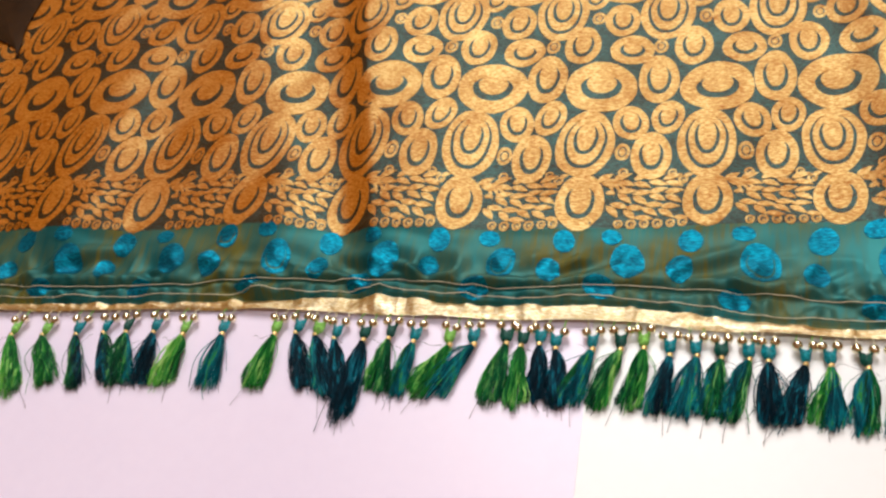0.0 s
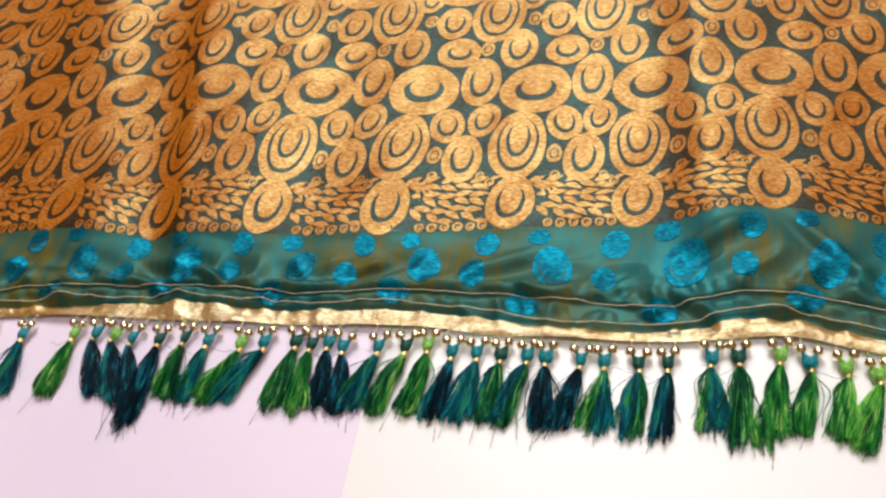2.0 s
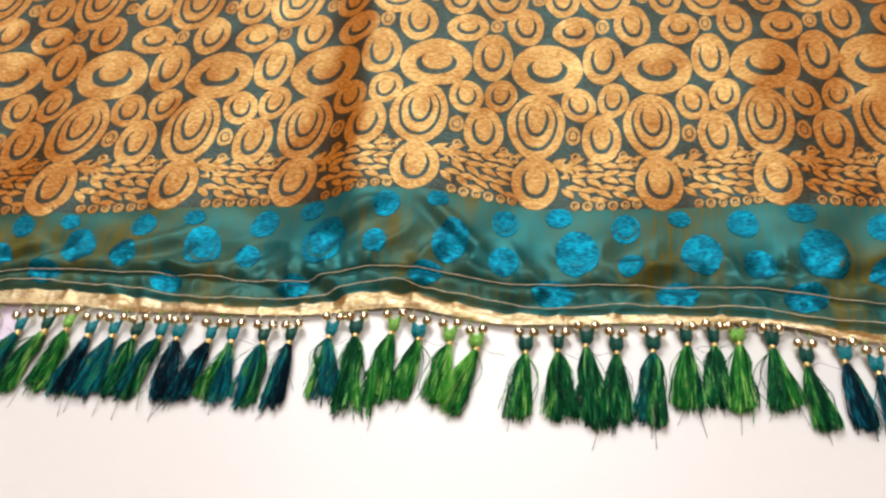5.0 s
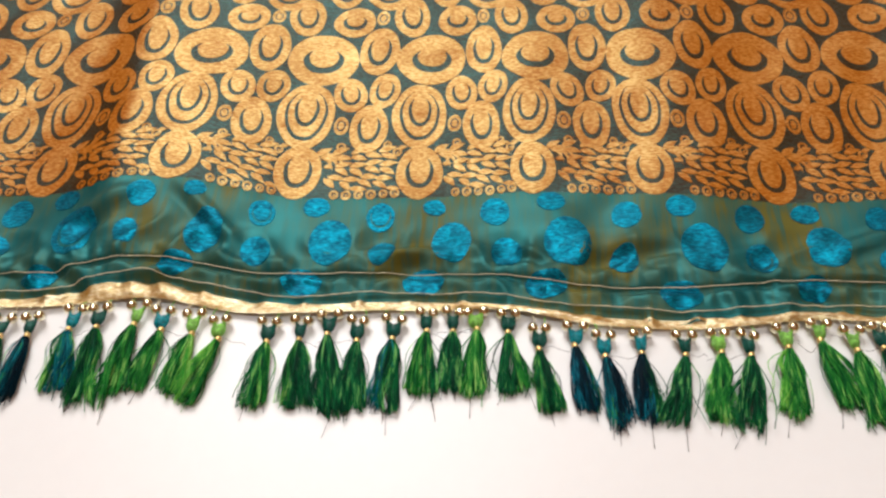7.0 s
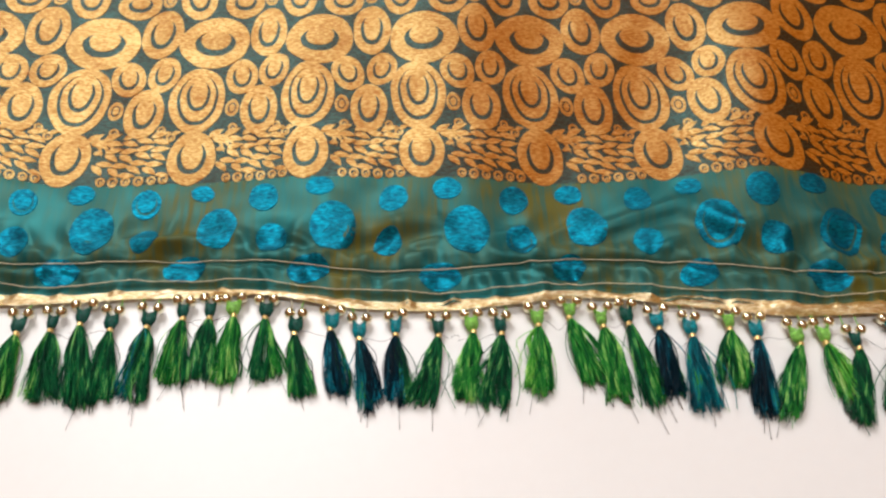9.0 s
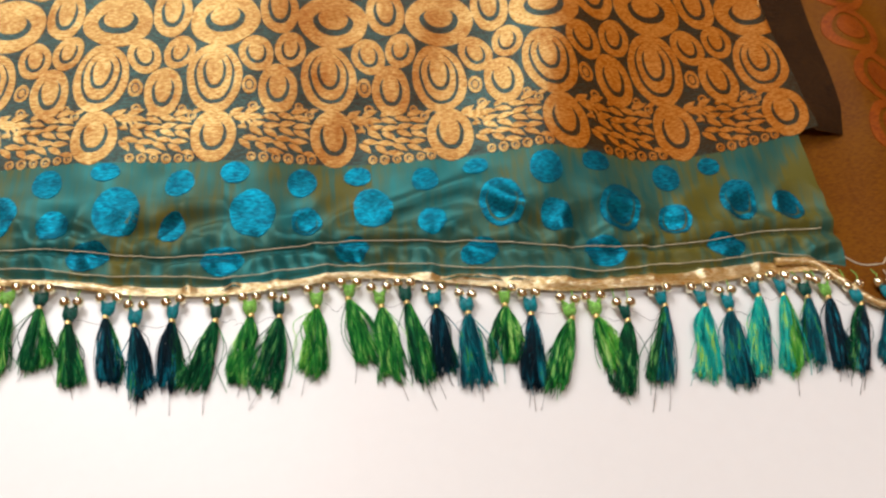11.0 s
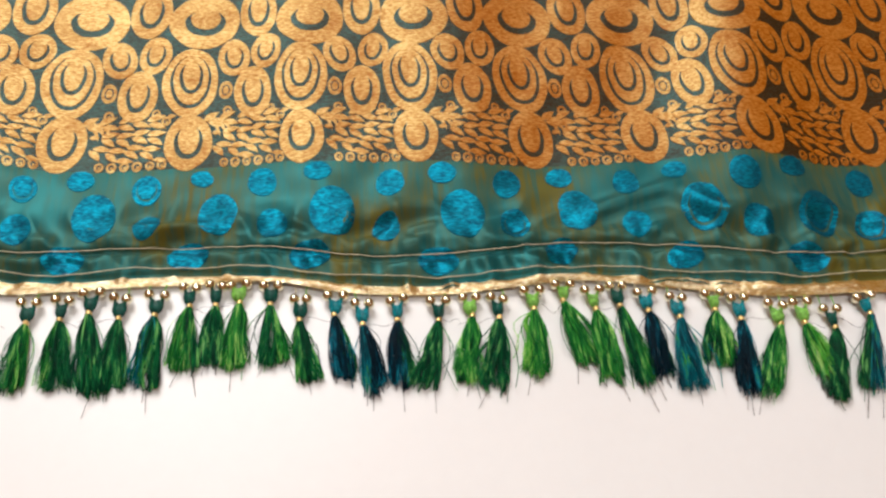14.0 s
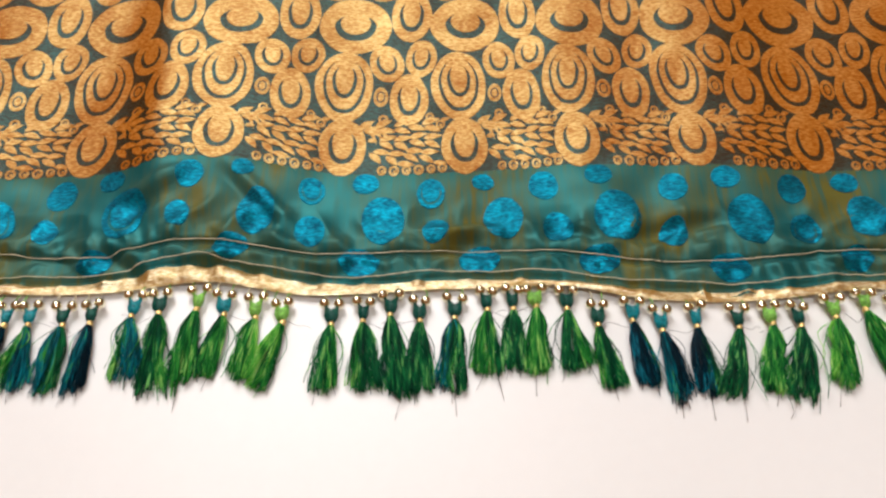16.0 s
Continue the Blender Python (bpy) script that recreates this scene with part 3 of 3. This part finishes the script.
def build_brocade():
    rng = random.Random(4)
    foliage = Motif(0, 0.0003)
    for k in range(-8, 15):
        for name, make, u, v, rx, ry, rot in KINDS:
            left, right = (float(pattern(u + d, v, k)[0]) for d in (-rx, rx))
            if left < -0.61 or left > RIGHT - 0.003:
                continue
            m = Motif(k)
            make(m, u + rng.uniform(-0.0004, 0.0004), v + rng.uniform(-0.0004, 0.0004), rx * rng.uniform(1.02, 1.07), ry * rng.uniform(1.02, 1.07), rot + rng.uniform(-0.06, 0.06), rng.uniform(0, 6))
            m.make(name, GOLD, body)
        if float(pattern(0.020, -0.08, k)[0]) < RIGHT:
            foliage.k = k
            leaf_spray(foliage)
    tagged(foliage.make("woven_foliage", GOLD, body), kind="stuff")


build_brocade()


def build_spots():
    rng = random.Random(7)
    for k in range(-8, 14):
        xc = float(COLUMN_X(k))
        xc += float(np.interp(xc, [-0.3, -0.05, 0.15, 0.29, 0.35, 0.40, 0.45, 0.51, 0.61, 0.73], [0.014, 0.0135, 0.009, 0.0055, 0.0024, 0.0008, 0.0035, 0.0026, 0.0036, 0.004]))
        for du, dv, rx, ry in ((0.011, -0.0250, 0.0096, 0.0128), (-0.020, -0.0098, 0.0068, 0.0084), (0.0035, -0.0055, 0.0060, 0.0052), (0.034, -0.031, 0.0066, 0.0080), (0.000, -0.0455, 0.0088, 0.0066)):
            x, q = xc + du + rng.uniform(-0.001, 0.001), rng.uniform(0.82, 1.00)
            tall = float(EDGE_Y(x) - PIPE_TOP(x)) / 0.056
            q *= 0.5 + 0.5 * tall
            y = float(EDGE_Y(x)) + dv * tall + rng.uniform(-0.001, 0.001)
            if x > 0.714:
                continue
            m = Motif(lift=0.0003, plan=True)
            rot = rng.uniform(-0.3, 0.3)
            if ry > 0.007 and rng.random() < 0.3:
                hat_oval(m, x, y, rx * q, ry * q, rot, rng.uniform(0, 6), (0.72, 0.70, -0.02), (0.64, 0.64, 0.05))
            else:
                m.disc(loop(x, y, rx * q, ry * q, rot, seed=rng.uniform(0, 6)))
            m.make("turquoise_spot", BLUE, border)


build_spots()


def tube(pts, r, sides=5, close=True):
    """Verts and faces of a round cord along pts."""
    pts = np.array(pts, float)
    tan = np.gradient(pts, axis=0)
    tan /= np.linalg.norm(tan, axis=1)[:, None] + 1e-12
    up = np.where(np.abs(tan[:, 2:3]) > 0.9, [[1.0, 0, 0]], [[0, 0, 1.0]])
    a = np.cross(tan, up)
    a /= np.linalg.norm(a, axis=1)[:, None] + 1e-12
    b = np.cross(a, tan)
    rr = np.broadcast_to(np.asarray(r, float), (len(pts),))[:, None]
    verts = np.stack([pts + rr * (a * math.cos(q) + b * math.sin(q)) for q in np.arange(sides) * 2 * math.pi / sides], 1).reshape(-1, 3)
    n = len(pts)
    faces = [(i * sides + j, i * sides + (j + 1) % sides, (i + 1) * sides + (j + 1) % sides, (i + 1) * sides + j) for i in range(n - 1) for j in range(sides)]
    if close:
        faces += [tuple(range(sides))[::-1], tuple((n - 1) * sides + j for j in range(sides))]
    return verts, faces


def build_hem():
    xs = np.linspace(-0.62, 0.716, 900)
    s1 = 0.75 + 0.022 * np.sin(xs * 31 + 1) + 0.008 * np.sin(xs * 77)
    y1 = EDGE_Y(xs) + (PIPE_TOP(xs) - EDGE_Y(xs)) * s1
    y2 = PIPE_TOP(xs) + 0.0042 + 0.0006 * np.sin(xs * 120)
    for y in (y1, y2):
        z = cloth_z(xs, y) + 0.0006 + 0.0001 * np.sin(xs * 2600)
        v, f = tube(np.stack([xs, y, z], 1), 0.00021, 5)
        mesh_ob("seam_stitching", v, f, THREAD, saree, True, "cream machine stitching")
    # gold edging: a soft rolled ribbon
    rows, n = [], 14
    for j in range(n):
        t = j / (n - 1)
        y = PIPE_TOP(xs) + 0.0008 + (PIPE_BOT(xs) - PIPE_TOP(xs) + 0.0004) * t
        crest = cloth_z(xs, PIPE_TOP(xs)) + 0.0004
        ripple = 0.0002 * wavy(xs, y, 22, 6, 0.016, 1.2) + 0.0004 * wavy(xs, y, 23, 5, 0.035, 1.0) + 0.0005 * wavy(xs, 0, 21, 4, 0.07)
        z = crest * (1 - t) + 0.0020 * t + math.sin(math.pi * t) * (0.0008 + ripple + 0.0016 * wavy(xs, 0, 25, 4, 0.085)) + 0.0011 * t * (1 + wavy(xs, 0, 26, 4, 0.06))
        z = np.maximum(z, 0.0007)
        rows.append(np.stack([xs, y, z], 1))
    v = np.concatenate(rows)
    nx = len(xs)
    f = [(j * nx + i, (j + 1) * nx + i, (j + 1) * nx + i + 1, j * nx + i + 1) for j in range(n - 1) for i in range(nx - 1)]
    mesh_ob("gold_edging", v, f, GOLD_EDGE, saree, True, "shiny pale gold rolled edging")


build_hem()


# ---- the folded layer at the saree's side ----
def under_z(x, y):
    return 0.0008 + (0.0012 + 0.0010 * (1 + wavy(np.asarray(x, float), np.asarray(y, float), 31, 5, 0.07))) * smooth01((np.asarray(x, float) - 0.724) / 0.03) + 0.007 * np.exp(-((np.asarray(x) - 0.772 - 0.1 * np.asarray(y)) / 0.014) ** 2) * smooth01((np.asarray(y) + 0.12) / 0.05) + 0.005 * np.exp(-((np.asarray(x) - 0.815 + 0.15 * np.asarray(y)) / 0.018) ** 2)


def side_foot(x):
    return -0.160 - 0.025 * smooth01((x - 0.702) / 0.030) - 0.003 * np.sin(x * 40) * (x > 0.74)


def build_side():
    ys = np.linspace(-0.184, 0.42, 160)
    xs = np.linspace(0.69, 1.15, 120)
    X, Y = np.meshgrid(xs, ys)
    foot = side_foot(X)
    Y = foot + (0.42 - foot) * (Y + 0.184) / 0.604
    v = np.stack([X, Y, under_z(X, Y)], -1).reshape(-1, 3)
    f = [(j * 120 + i, j * 120 + i + 1, (j + 1) * 120 + i + 1, (j + 1) * 120 + i) for j in range(159) for i in range(119)]
    layer = mesh_ob("folded_under_layer", v, f, AMBER, saree, True, "amber silk reverse folded under")
    # dark selvedge strip beside the brocade
    yy = np.linspace(-0.088, 0.42, 120)
    v, f = [], []
    for j, y in enumerate(yy):
        a = 0.7325 - 0.02 * max(0, -(y + 0.05)) / 0.05 * 0.1
        b = 0.7565 + 0.08 * y if y > -0.07 else 0.7509 - 0.25 * (-0.07 - y)
        for i in range(8):
            t = i / 7
            x = a + (b - a) * t
            z = (1 - t) * float(cloth_at(a, y)) + t * (float(under_z(b, y)) + 0.0006)
            v.append((x, y, z))
    f = [(j * 8 + i, j * 8 + i + 1, (j + 1) * 8 + i + 1, (j + 1) * 8 + i) for j in range(119) for i in range(7)]
    mesh_ob("selvedge", v, f, BROWN, saree, True, "dark brown plain selvedge strip")
    for j in range(14):
        for i in range(3):
            m = Motif(lift=0.0004, plan=True, zf=under_z)
            x, y = 0.774 + 0.046 * i + 0.004 * (j % 2), -0.155 + 0.034 * j
            hat_oval(m, x, y, 0.018, 0.0145, 1.5, j, (0.72, 0.7, 0), (0.52, 0.5, 0.1))
            m.make("folded_oval", DULL_GOLD, layer)
    xs = np.linspace(0.69, 1.15, 200)
    y = side_foot(xs)
    vv, ff = tube(np.stack([xs, y, np.full(200, 0.003)], 1), 0.0018, 8)
    mesh_ob("gold_edging", vv, ff, GOLD_EDGE, saree)
    vv, ff = tube(np.stack([xs, y + 0.022, under_z(xs, y + 0.022) + 0.0003], 1), 0.0003, 5)
    mesh_ob("seam_stitching", vv, ff, THREAD, saree)


build_side()


def build_left_selvedge():
    """The dark selvedge turned over the brocade at its other side."""
    v = []
    for j in range(60):
        t = j / 59
        y = 0.040 + 0.36 * t
        edge = -0.334 - 0.185 * (y - 0.047) - 0.004 * math.exp(-((t - 0.1) / 0.08) ** 2)
        for i in range(14):
            q = i / 13
            x = edge - (0.006 + 0.115 * smooth01(t * 9)) * q
            v.append((x, y + 0.014 * q * (1 - t), float(cloth_at(x, y)) + 0.0016 + 0.0028 * math.sin(math.pi * min(1, q * 4)) * 0.5))
    f = [(j * 14 + i, (j + 1) * 14 + i, (j + 1) * 14 + i + 1, j * 14 + i + 1) for j in range(59) for i in range(13)]
    mesh_ob("selvedge", v, f, BROWN, saree, True, "dark brown plain selvedge strip")


build_left_selvedge()

# ---- tassels along the hem ----
TASSEL_X = [-0.298, -0.281, -0.262, -0.243, -0.223, -0.205, -0.186, -0.171, -0.159, -0.144, -0.128, -0.107, -0.080, -0.069, -0.059, -0.049, -0.035, -0.023, -0.011, 0.006, 0.017, 0.032, 0.039, 0.047, 0.0545, 0.070,
            0.082, 0.092, 0.103, 0.114, 0.124, 0.135, 0.143, 0.157, 0.167, 0.181, 0.192, 0.2085, 0.2195, 0.2345, 0.246, 0.259, 0.270, 0.290, 0.303, 0.314, 0.326, 0.340, 0.3535, 0.364, 0.3735, 0.386, 0.398, 0.412,
            0.4235, 0.4375, 0.454, 0.468, 0.479, 0.494, 0.507, 0.520, 0.5305, 0.542, 0.5545, 0.570, 0.580, 0.596, 0.607, 0.619, 0.636, 0.653, 0.663, 0.677, 0.688, 0.698, 0.707, 0.720, 0.734, 0.748]
LEAN_MM = [0, 4, -2, 2, 14, 13, 11, 13, 7, 3, -3, 0, -3, 11, 14, 13, -2, -1, -4, -12, -15, -4, 0, 1, 3, -9,
           -9, -5, -4, -6, -5, -9, 1, -8, -3, -3, -2, 1, 1, -4, -6, -4, -10, -2, 2, 4, 0, -2, -2, -1, -1, 2, 4, 4,
           4, 1, -7, -4, -6, -2, 7, 3, 5, 1, 0, -2, -3, -12, 4, -7, -9, -7, -4, -9, -7, -6, -4, -11, -10, -6]
# n navy, t teal, f forest, g green, l lime, a aqua
SHADES = "gfngggnnfnltgnnnnftgtfgnntfgntftnntfntfggglfffffgfgffnnnfgfgggfntgnglftataatnnta"
LENGTH_MM = {4: 32, 14: 31, 15: 34, 16: 37, 38: 33, 39: 31}
LENGTH_MM.update(enumerate([27, 28, 34, 29, 29, 26.5, 25, 27, 25, 25.5, 26.5, 27.5, 27.5, 28.5, 27.5, 29.5, 27.5, 28, 29.5, 33, 27, 29.5, 23.5, 31, 30, 22.5, 29, 33, 31, 32, 33, 35, 29, 30, 29], 43))
# how far below the edging each neck hangs, set to fit the camera's view from tassel 43
NECK_DROP_MM = dict(enumerate([13.7, 12.9, 10.8, 14.7, 14.2, 10.9, 11.1, 10.2, 10.6, 16.2, 11.6, 14.8, 12.2, 12.6, 11.5, 13.4, 11.8, 9.9, 14.1, 11.7, 12.7, 14.6, 9.4, 12.6, 14.0, 13.2, 15.8, 9.9, 11.4, 15.1, 9.9, 11.2, 13.6, 14.4, 17.8], 43))
KNOT_OF = {"n": "teal", "t": "teal", "f": "dark", "g": "lime", "l": "lime", "a": "teal"}
FLOSS = {"n": NAVY, "t": TEAL, "f": FOREST, "g": GREEN, "l": LIME, "a": AQUA}


def mesh_quads(name, verts, quads, mat, parent, label=""):
    me = bpy.data.meshes.new(name)
    me.vertices.add(len(verts))
    me.vertices.foreach_set("co", np.ascontiguousarray(verts, np.float32).ravel())
    me.loops.add(quads.size)
    me.loops.foreach_set("vertex_index", quads.astype(np.int32).ravel())
    me.polygons.add(len(quads))
    me.polygons.foreach_set("loop_start", np.arange(0, quads.size, 4, dtype=np.int32))
    me.polygons.foreach_set("use_smooth", np.ones(len(quads), bool))
    me.materials.append(mat)
    me.update(calc_edges=True)
    ob = new(name, me)
    ob.parent = parent
    if label:
        ob["label"] = label
    return ob


def floss(pts, r):
    """Thin three-sided strands along pts (strands, places, 3)."""
    n, k, _ = pts.shape
    tan = np.gradient(pts, axis=1)
    tan /= np.linalg.norm(tan, axis=2, keepdims=True) + 1e-12
    a = np.cross(tan, [[[0, 0, 1.0]]])
    a /= np.linalg.norm(a, axis=2, keepdims=True) + 1e-12
    b = np.cross(a, tan)
    rr = (np.asarray(r).reshape(-1, 1) * np.linspace(1, 0.7, k)[None, :])[:, :, None]
    verts = np.stack([pts + rr * (a * math.cos(q) + b * math.sin(q)) for q in (0.5, 2.6, 4.7)], 2).reshape(-1, 3)
    i, j, e = np.meshgrid(np.arange(n), np.arange(k - 1), np.arange(3), indexing="ij")
    p = (i * k + j) * 3
    quads = np.stack([p + e, p + (e + 1) % 3, p + 3 + (e + 1) % 3, p + 3 + e], -1).reshape(-1, 4)
    return verts, quads


def skirt_strands(rs, x, y, dx, dy, s, half, count, segs=8):
    """Floss that fans out from the neck: uneven lengths, a few strands astray."""
    clump = rs.randint(0, 15, count)
    q = np.clip(np.linspace(-0.95, 0.95, 15)[clump] + rs.normal(0, 0.05, 15)[clump] + rs.normal(0, 0.065, count), -1.1, 1.1)
    ln = 1 + rs.normal(0, 0.05, 15)[clump] + rs.normal(0, 0.03, count) - 0.05 * q * q
    stray = rs.rand(count) < 0.05
    ln = np.where(stray, ln * rs.uniform(0.75, 1.15, count), ln)
    off = q * half + np.where(stray, rs.normal(0, 0.0028, count), rs.normal(0, 0.0006, count))
    t = np.linspace(0, 1, segs)[None, :]
    wide = q[:, None] * 0.0013 * (1 - t) + off[:, None] * (0.62 * t + 0.38 * np.sin(t * 1.571) ** 1.2)
    bend = rs.normal(0, 0.0011, 15)[clump][:, None] * np.sin(t * math.pi * rs.uniform(0.8, 2.2, 15)[clump][:, None]) + rs.normal(0, 0.0004, (count, 1)) * np.sin(t * math.pi * rs.uniform(1, 2.5, (count, 1))) + np.where(stray, rs.normal(0, 0.0022, count), 0)[:, None] * np.sin(t * math.pi)
    z = 0.0032 + 0.0018 * np.sqrt(np.clip(1 - q * q, 0, 1)) * rs.uniform(-1, 1, count)
    px = x + dx * ln[:, None] * t + s[0] * (wide + bend)
    py = y + dy * ln[:, None] * t + s[1] * (wide + bend)
    pz = z[:, None] * (1 - t * rs.uniform(0.1, 0.75, (count, 1))) + np.where(stray, 0.0015, 0.0006)[:, None] * np.sin(math.pi * t)
    return q, np.stack([px, py, np.maximum(pz, 0.0004)], -1)


def uv_ball(c, rx, ry, rz, nu=12, nv=8):
    v, f = [(c[0], c[1], c[2] + rz)], []
    for j in range(1, nv):
        for i in range(nu):
            a, b = math.pi * j / nv, 2 * math.pi * i / nu
            v.append((c[0] + rx * math.sin(a) * math.cos(b), c[1] + ry * math.sin(a) * math.sin(b), c[2] + rz * math.cos(a)))
    v.append((c[0], c[1], c[2] - rz))
    for i in range(nu):
        f.append((0, 1 + i, 1 + (i + 1) % nu))
        f.append((len(v) - 1, 1 + (nv - 2) * nu + (i + 1) % nu, 1 + (nv - 2) * nu + i))
        for j in range(nv - 2):
            f.append((1 + j * nu + i, 1 + (j + 1) * nu + i, 1 + (j + 1) * nu + (i + 1) % nu, 1 + j * nu + (i + 1) % nu))
    return v, f


def build_tassel(i, x, lean, shade):
    rng = random.Random(100 + i)
    y = float(PIPE_BOT(x)) - NECK_DROP_MM.get(i, 14.3 + rng.uniform(-1.2, 1.2)) / 1000
    length = LENGTH_MM.get(i, 26.5 + rng.uniform(-1.5, 1.5)) / 1000
    dx = lean / 1000
    dy = -math.sqrt(max(length ** 2 - dx ** 2 * 0.6, 0.0003))
    half = rng.uniform(0.0044, 0.0064) * (0.85 if shade == "n" else 1.0) * (0.85 if x > 0.6 else 1.0)
    d = np.array([dx, dy]) / math.hypot(dx, dy)
    s = np.array([-d[1], d[0]])
    other = rng.choice({"n": "nttf", "t": "ngft", "f": "fgft", "g": "flgg", "l": "gg", "a": "alt"}[shade])
    cut, soft = rng.uniform(-0.2, 1.0) * rng.choice([-1, 1]), rng.uniform(0.1, 0.3)
    rs = np.random.RandomState(500 + i)
    q, pts = skirt_strands(rs, x, y, dx, dy, s, half, 170)
    V, F = floss(pts, rs.uniform(0.00018, 0.00030, len(q)))
    swap = q * math.copysign(1, cut) > abs(cut) * 0.8 + rs.normal(0, soft, len(q))
    second = np.repeat(swap.astype(np.int32), len(F) // len(q))
    skirt = mesh_quads("tassel", V, F, FLOSS[shade], saree, {"n": "dark navy silk floss tassel", "t": "deep teal silk floss tassel", "f": "dark green silk floss tassel",
                    "g": "green silk floss tassel", "l": "pale lime-green silk floss tassel", "a": "bright aqua and lime silk floss tassel"}[shade])
    skirt.data.materials.append(FLOSS[other])
    skirt.data.polygons.foreach_set("material_index", second)
    # gold wrap at the neck, knot of floss above it
    v, f = tube([(x - d[0] * 0.0026, y - d[1] * 0.0026, 0.0032), (x - d[0] * 0.0018, y - d[1] * 0.0018, 0.0032), (x, y, 0.0032), (x + d[0] * 0.0008, y + d[1] * 0.0008, 0.0032)], [0.0008, 0.0013, 0.0013, 0.0010], 10)
    mesh_ob("neck_wrap", v, f, WRAP, skirt, True, "gold thread wrap")
    ky = y + 0.0053
    kx = x + rng.uniform(-0.0006, 0.0006)
    gap = rng.uniform(0.0025, 0.0034)
    high = [min(ky + 0.0050, float(PIPE_BOT(x)) - 0.0008) + rng.uniform(-0.0008, 0.0008) for _ in range(2)]
    V, F, base = [], [], 0
    plump = rng.uniform(0.8, 1.25)
    for j in range(16):
        a = -1 + 2 * j / 15
        w, sg = 0.0019 * a * plump, (-1 if j < 8 else 1)
        up = 0.0016 * (1 - a * a)
        pts = [(x + w * 0.25, y + 0.0014, 0.003), (kx + w * 0.85, ky - 0.0020, 0.0032 + up), (kx + w * 1.1, ky - 0.0004, 0.0034 + up), (kx + w * 0.95 + sg * gap * 0.1, ky + 0.0016, 0.0032 + up),
               (kx + sg * gap * 0.70 + w * 0.2, high[j // 8] - 0.0014, 0.0034)]
        v, f = tube(pts, [0.0003, 0.0005, 0.00055, 0.00045, 0.0003], 5)
        V.append(v)
        F.extend(tuple(base + q for q in t) for t in f)
        base += len(v)
    kind = KNOT_OF[shade] if rng.random() < 0.8 else rng.choice(["teal", "lime", "dark"])
    mesh_ob("floss_knot", np.concatenate(V), F, KNOTS[kind], skirt, True, {"teal": "teal floss knot", "lime": "lime-green floss knot", "dark": "dark green floss knot"}[kind])
    # two gold beads and the threads that hold them
    for sg in (-1, 1):
        bx = kx + sg * gap
        by = high[(sg + 1) // 2]
        v, f = uv_ball((bx, by, 0.0038), 0.0023, 0.0023, 0.0023)
        mesh_ob("gold_bead", v, f, BEAD, skirt, True, "small shiny gold bead")
        top = float(PIPE_BOT(bx)) + 0.0015
        v, f = tube([(kx + sg * 0.001, ky + 0.002, 0.0032), (bx, by, 0.0036), (bx + rng.uniform(-1, 1) * 0.0008, (by + top) / 2, 0.0042), (bx, top, 0.0028)], 0.00028, 5)
        mesh_ob("bead_thread", v, f, KNOTS["lime"] if rng.random() < 0.6 else THREAD, skirt)
    # a few loose hairs
    V, F, base = [], [], 0
    for j in range(rng.choice([1, 2, 2, 3])):
        q = rng.uniform(-1.2, 1.2)
        ln = rng.uniform(0.95, 1.42)
        t = np.linspace(0, 1, 9)
        curl, ph = rng.uniform(-0.003, 0.003), rng.uniform(0, 3)
        px = x + dx * ln * t + s[0] * q * half * t ** 1.5 + s[0] * curl * np.sin(t * 4 + ph) * t
        py = y + dy * ln * t + s[1] * q * half * t ** 1.5 + s[1] * curl * np.sin(t * 4 + ph) * t
        v, f = tube(np.stack([px, py, 0.0035 - 0.003 * t + 0.001 * np.sin(3 * t)], 1), 0.00011, 3)
        V.append(v)
        F.extend(tuple(base + a for a in q4) for q4 in f)
        base += len(v)
    if i % 2 == 0:
        t = np.linspace(0, 1, 12)
        reach, sag = rng.choice([-1, 1]) * rng.uniform(0.008, 0.019), rng.uniform(-0.004, 0.003)
        v, f = tube(np.stack([x + reach * t, y - 0.001 + sag * np.sin(t * rng.uniform(2, 5)) + 0.001 * np.sin(9 * t), 0.0045 - 0.0015 * t], 1), 0.00010, 3)
        V.append(v)
        F.extend(tuple(base + a for a in q4) for q4 in f)
    mesh_ob("loose_hairs", np.concatenate(V), F, HAIR, skirt)


for i, (x, lean) in enumerate(zip(TASSEL_X, LEAN_MM)):
    build_tassel(i, x, lean, SHADES[i])
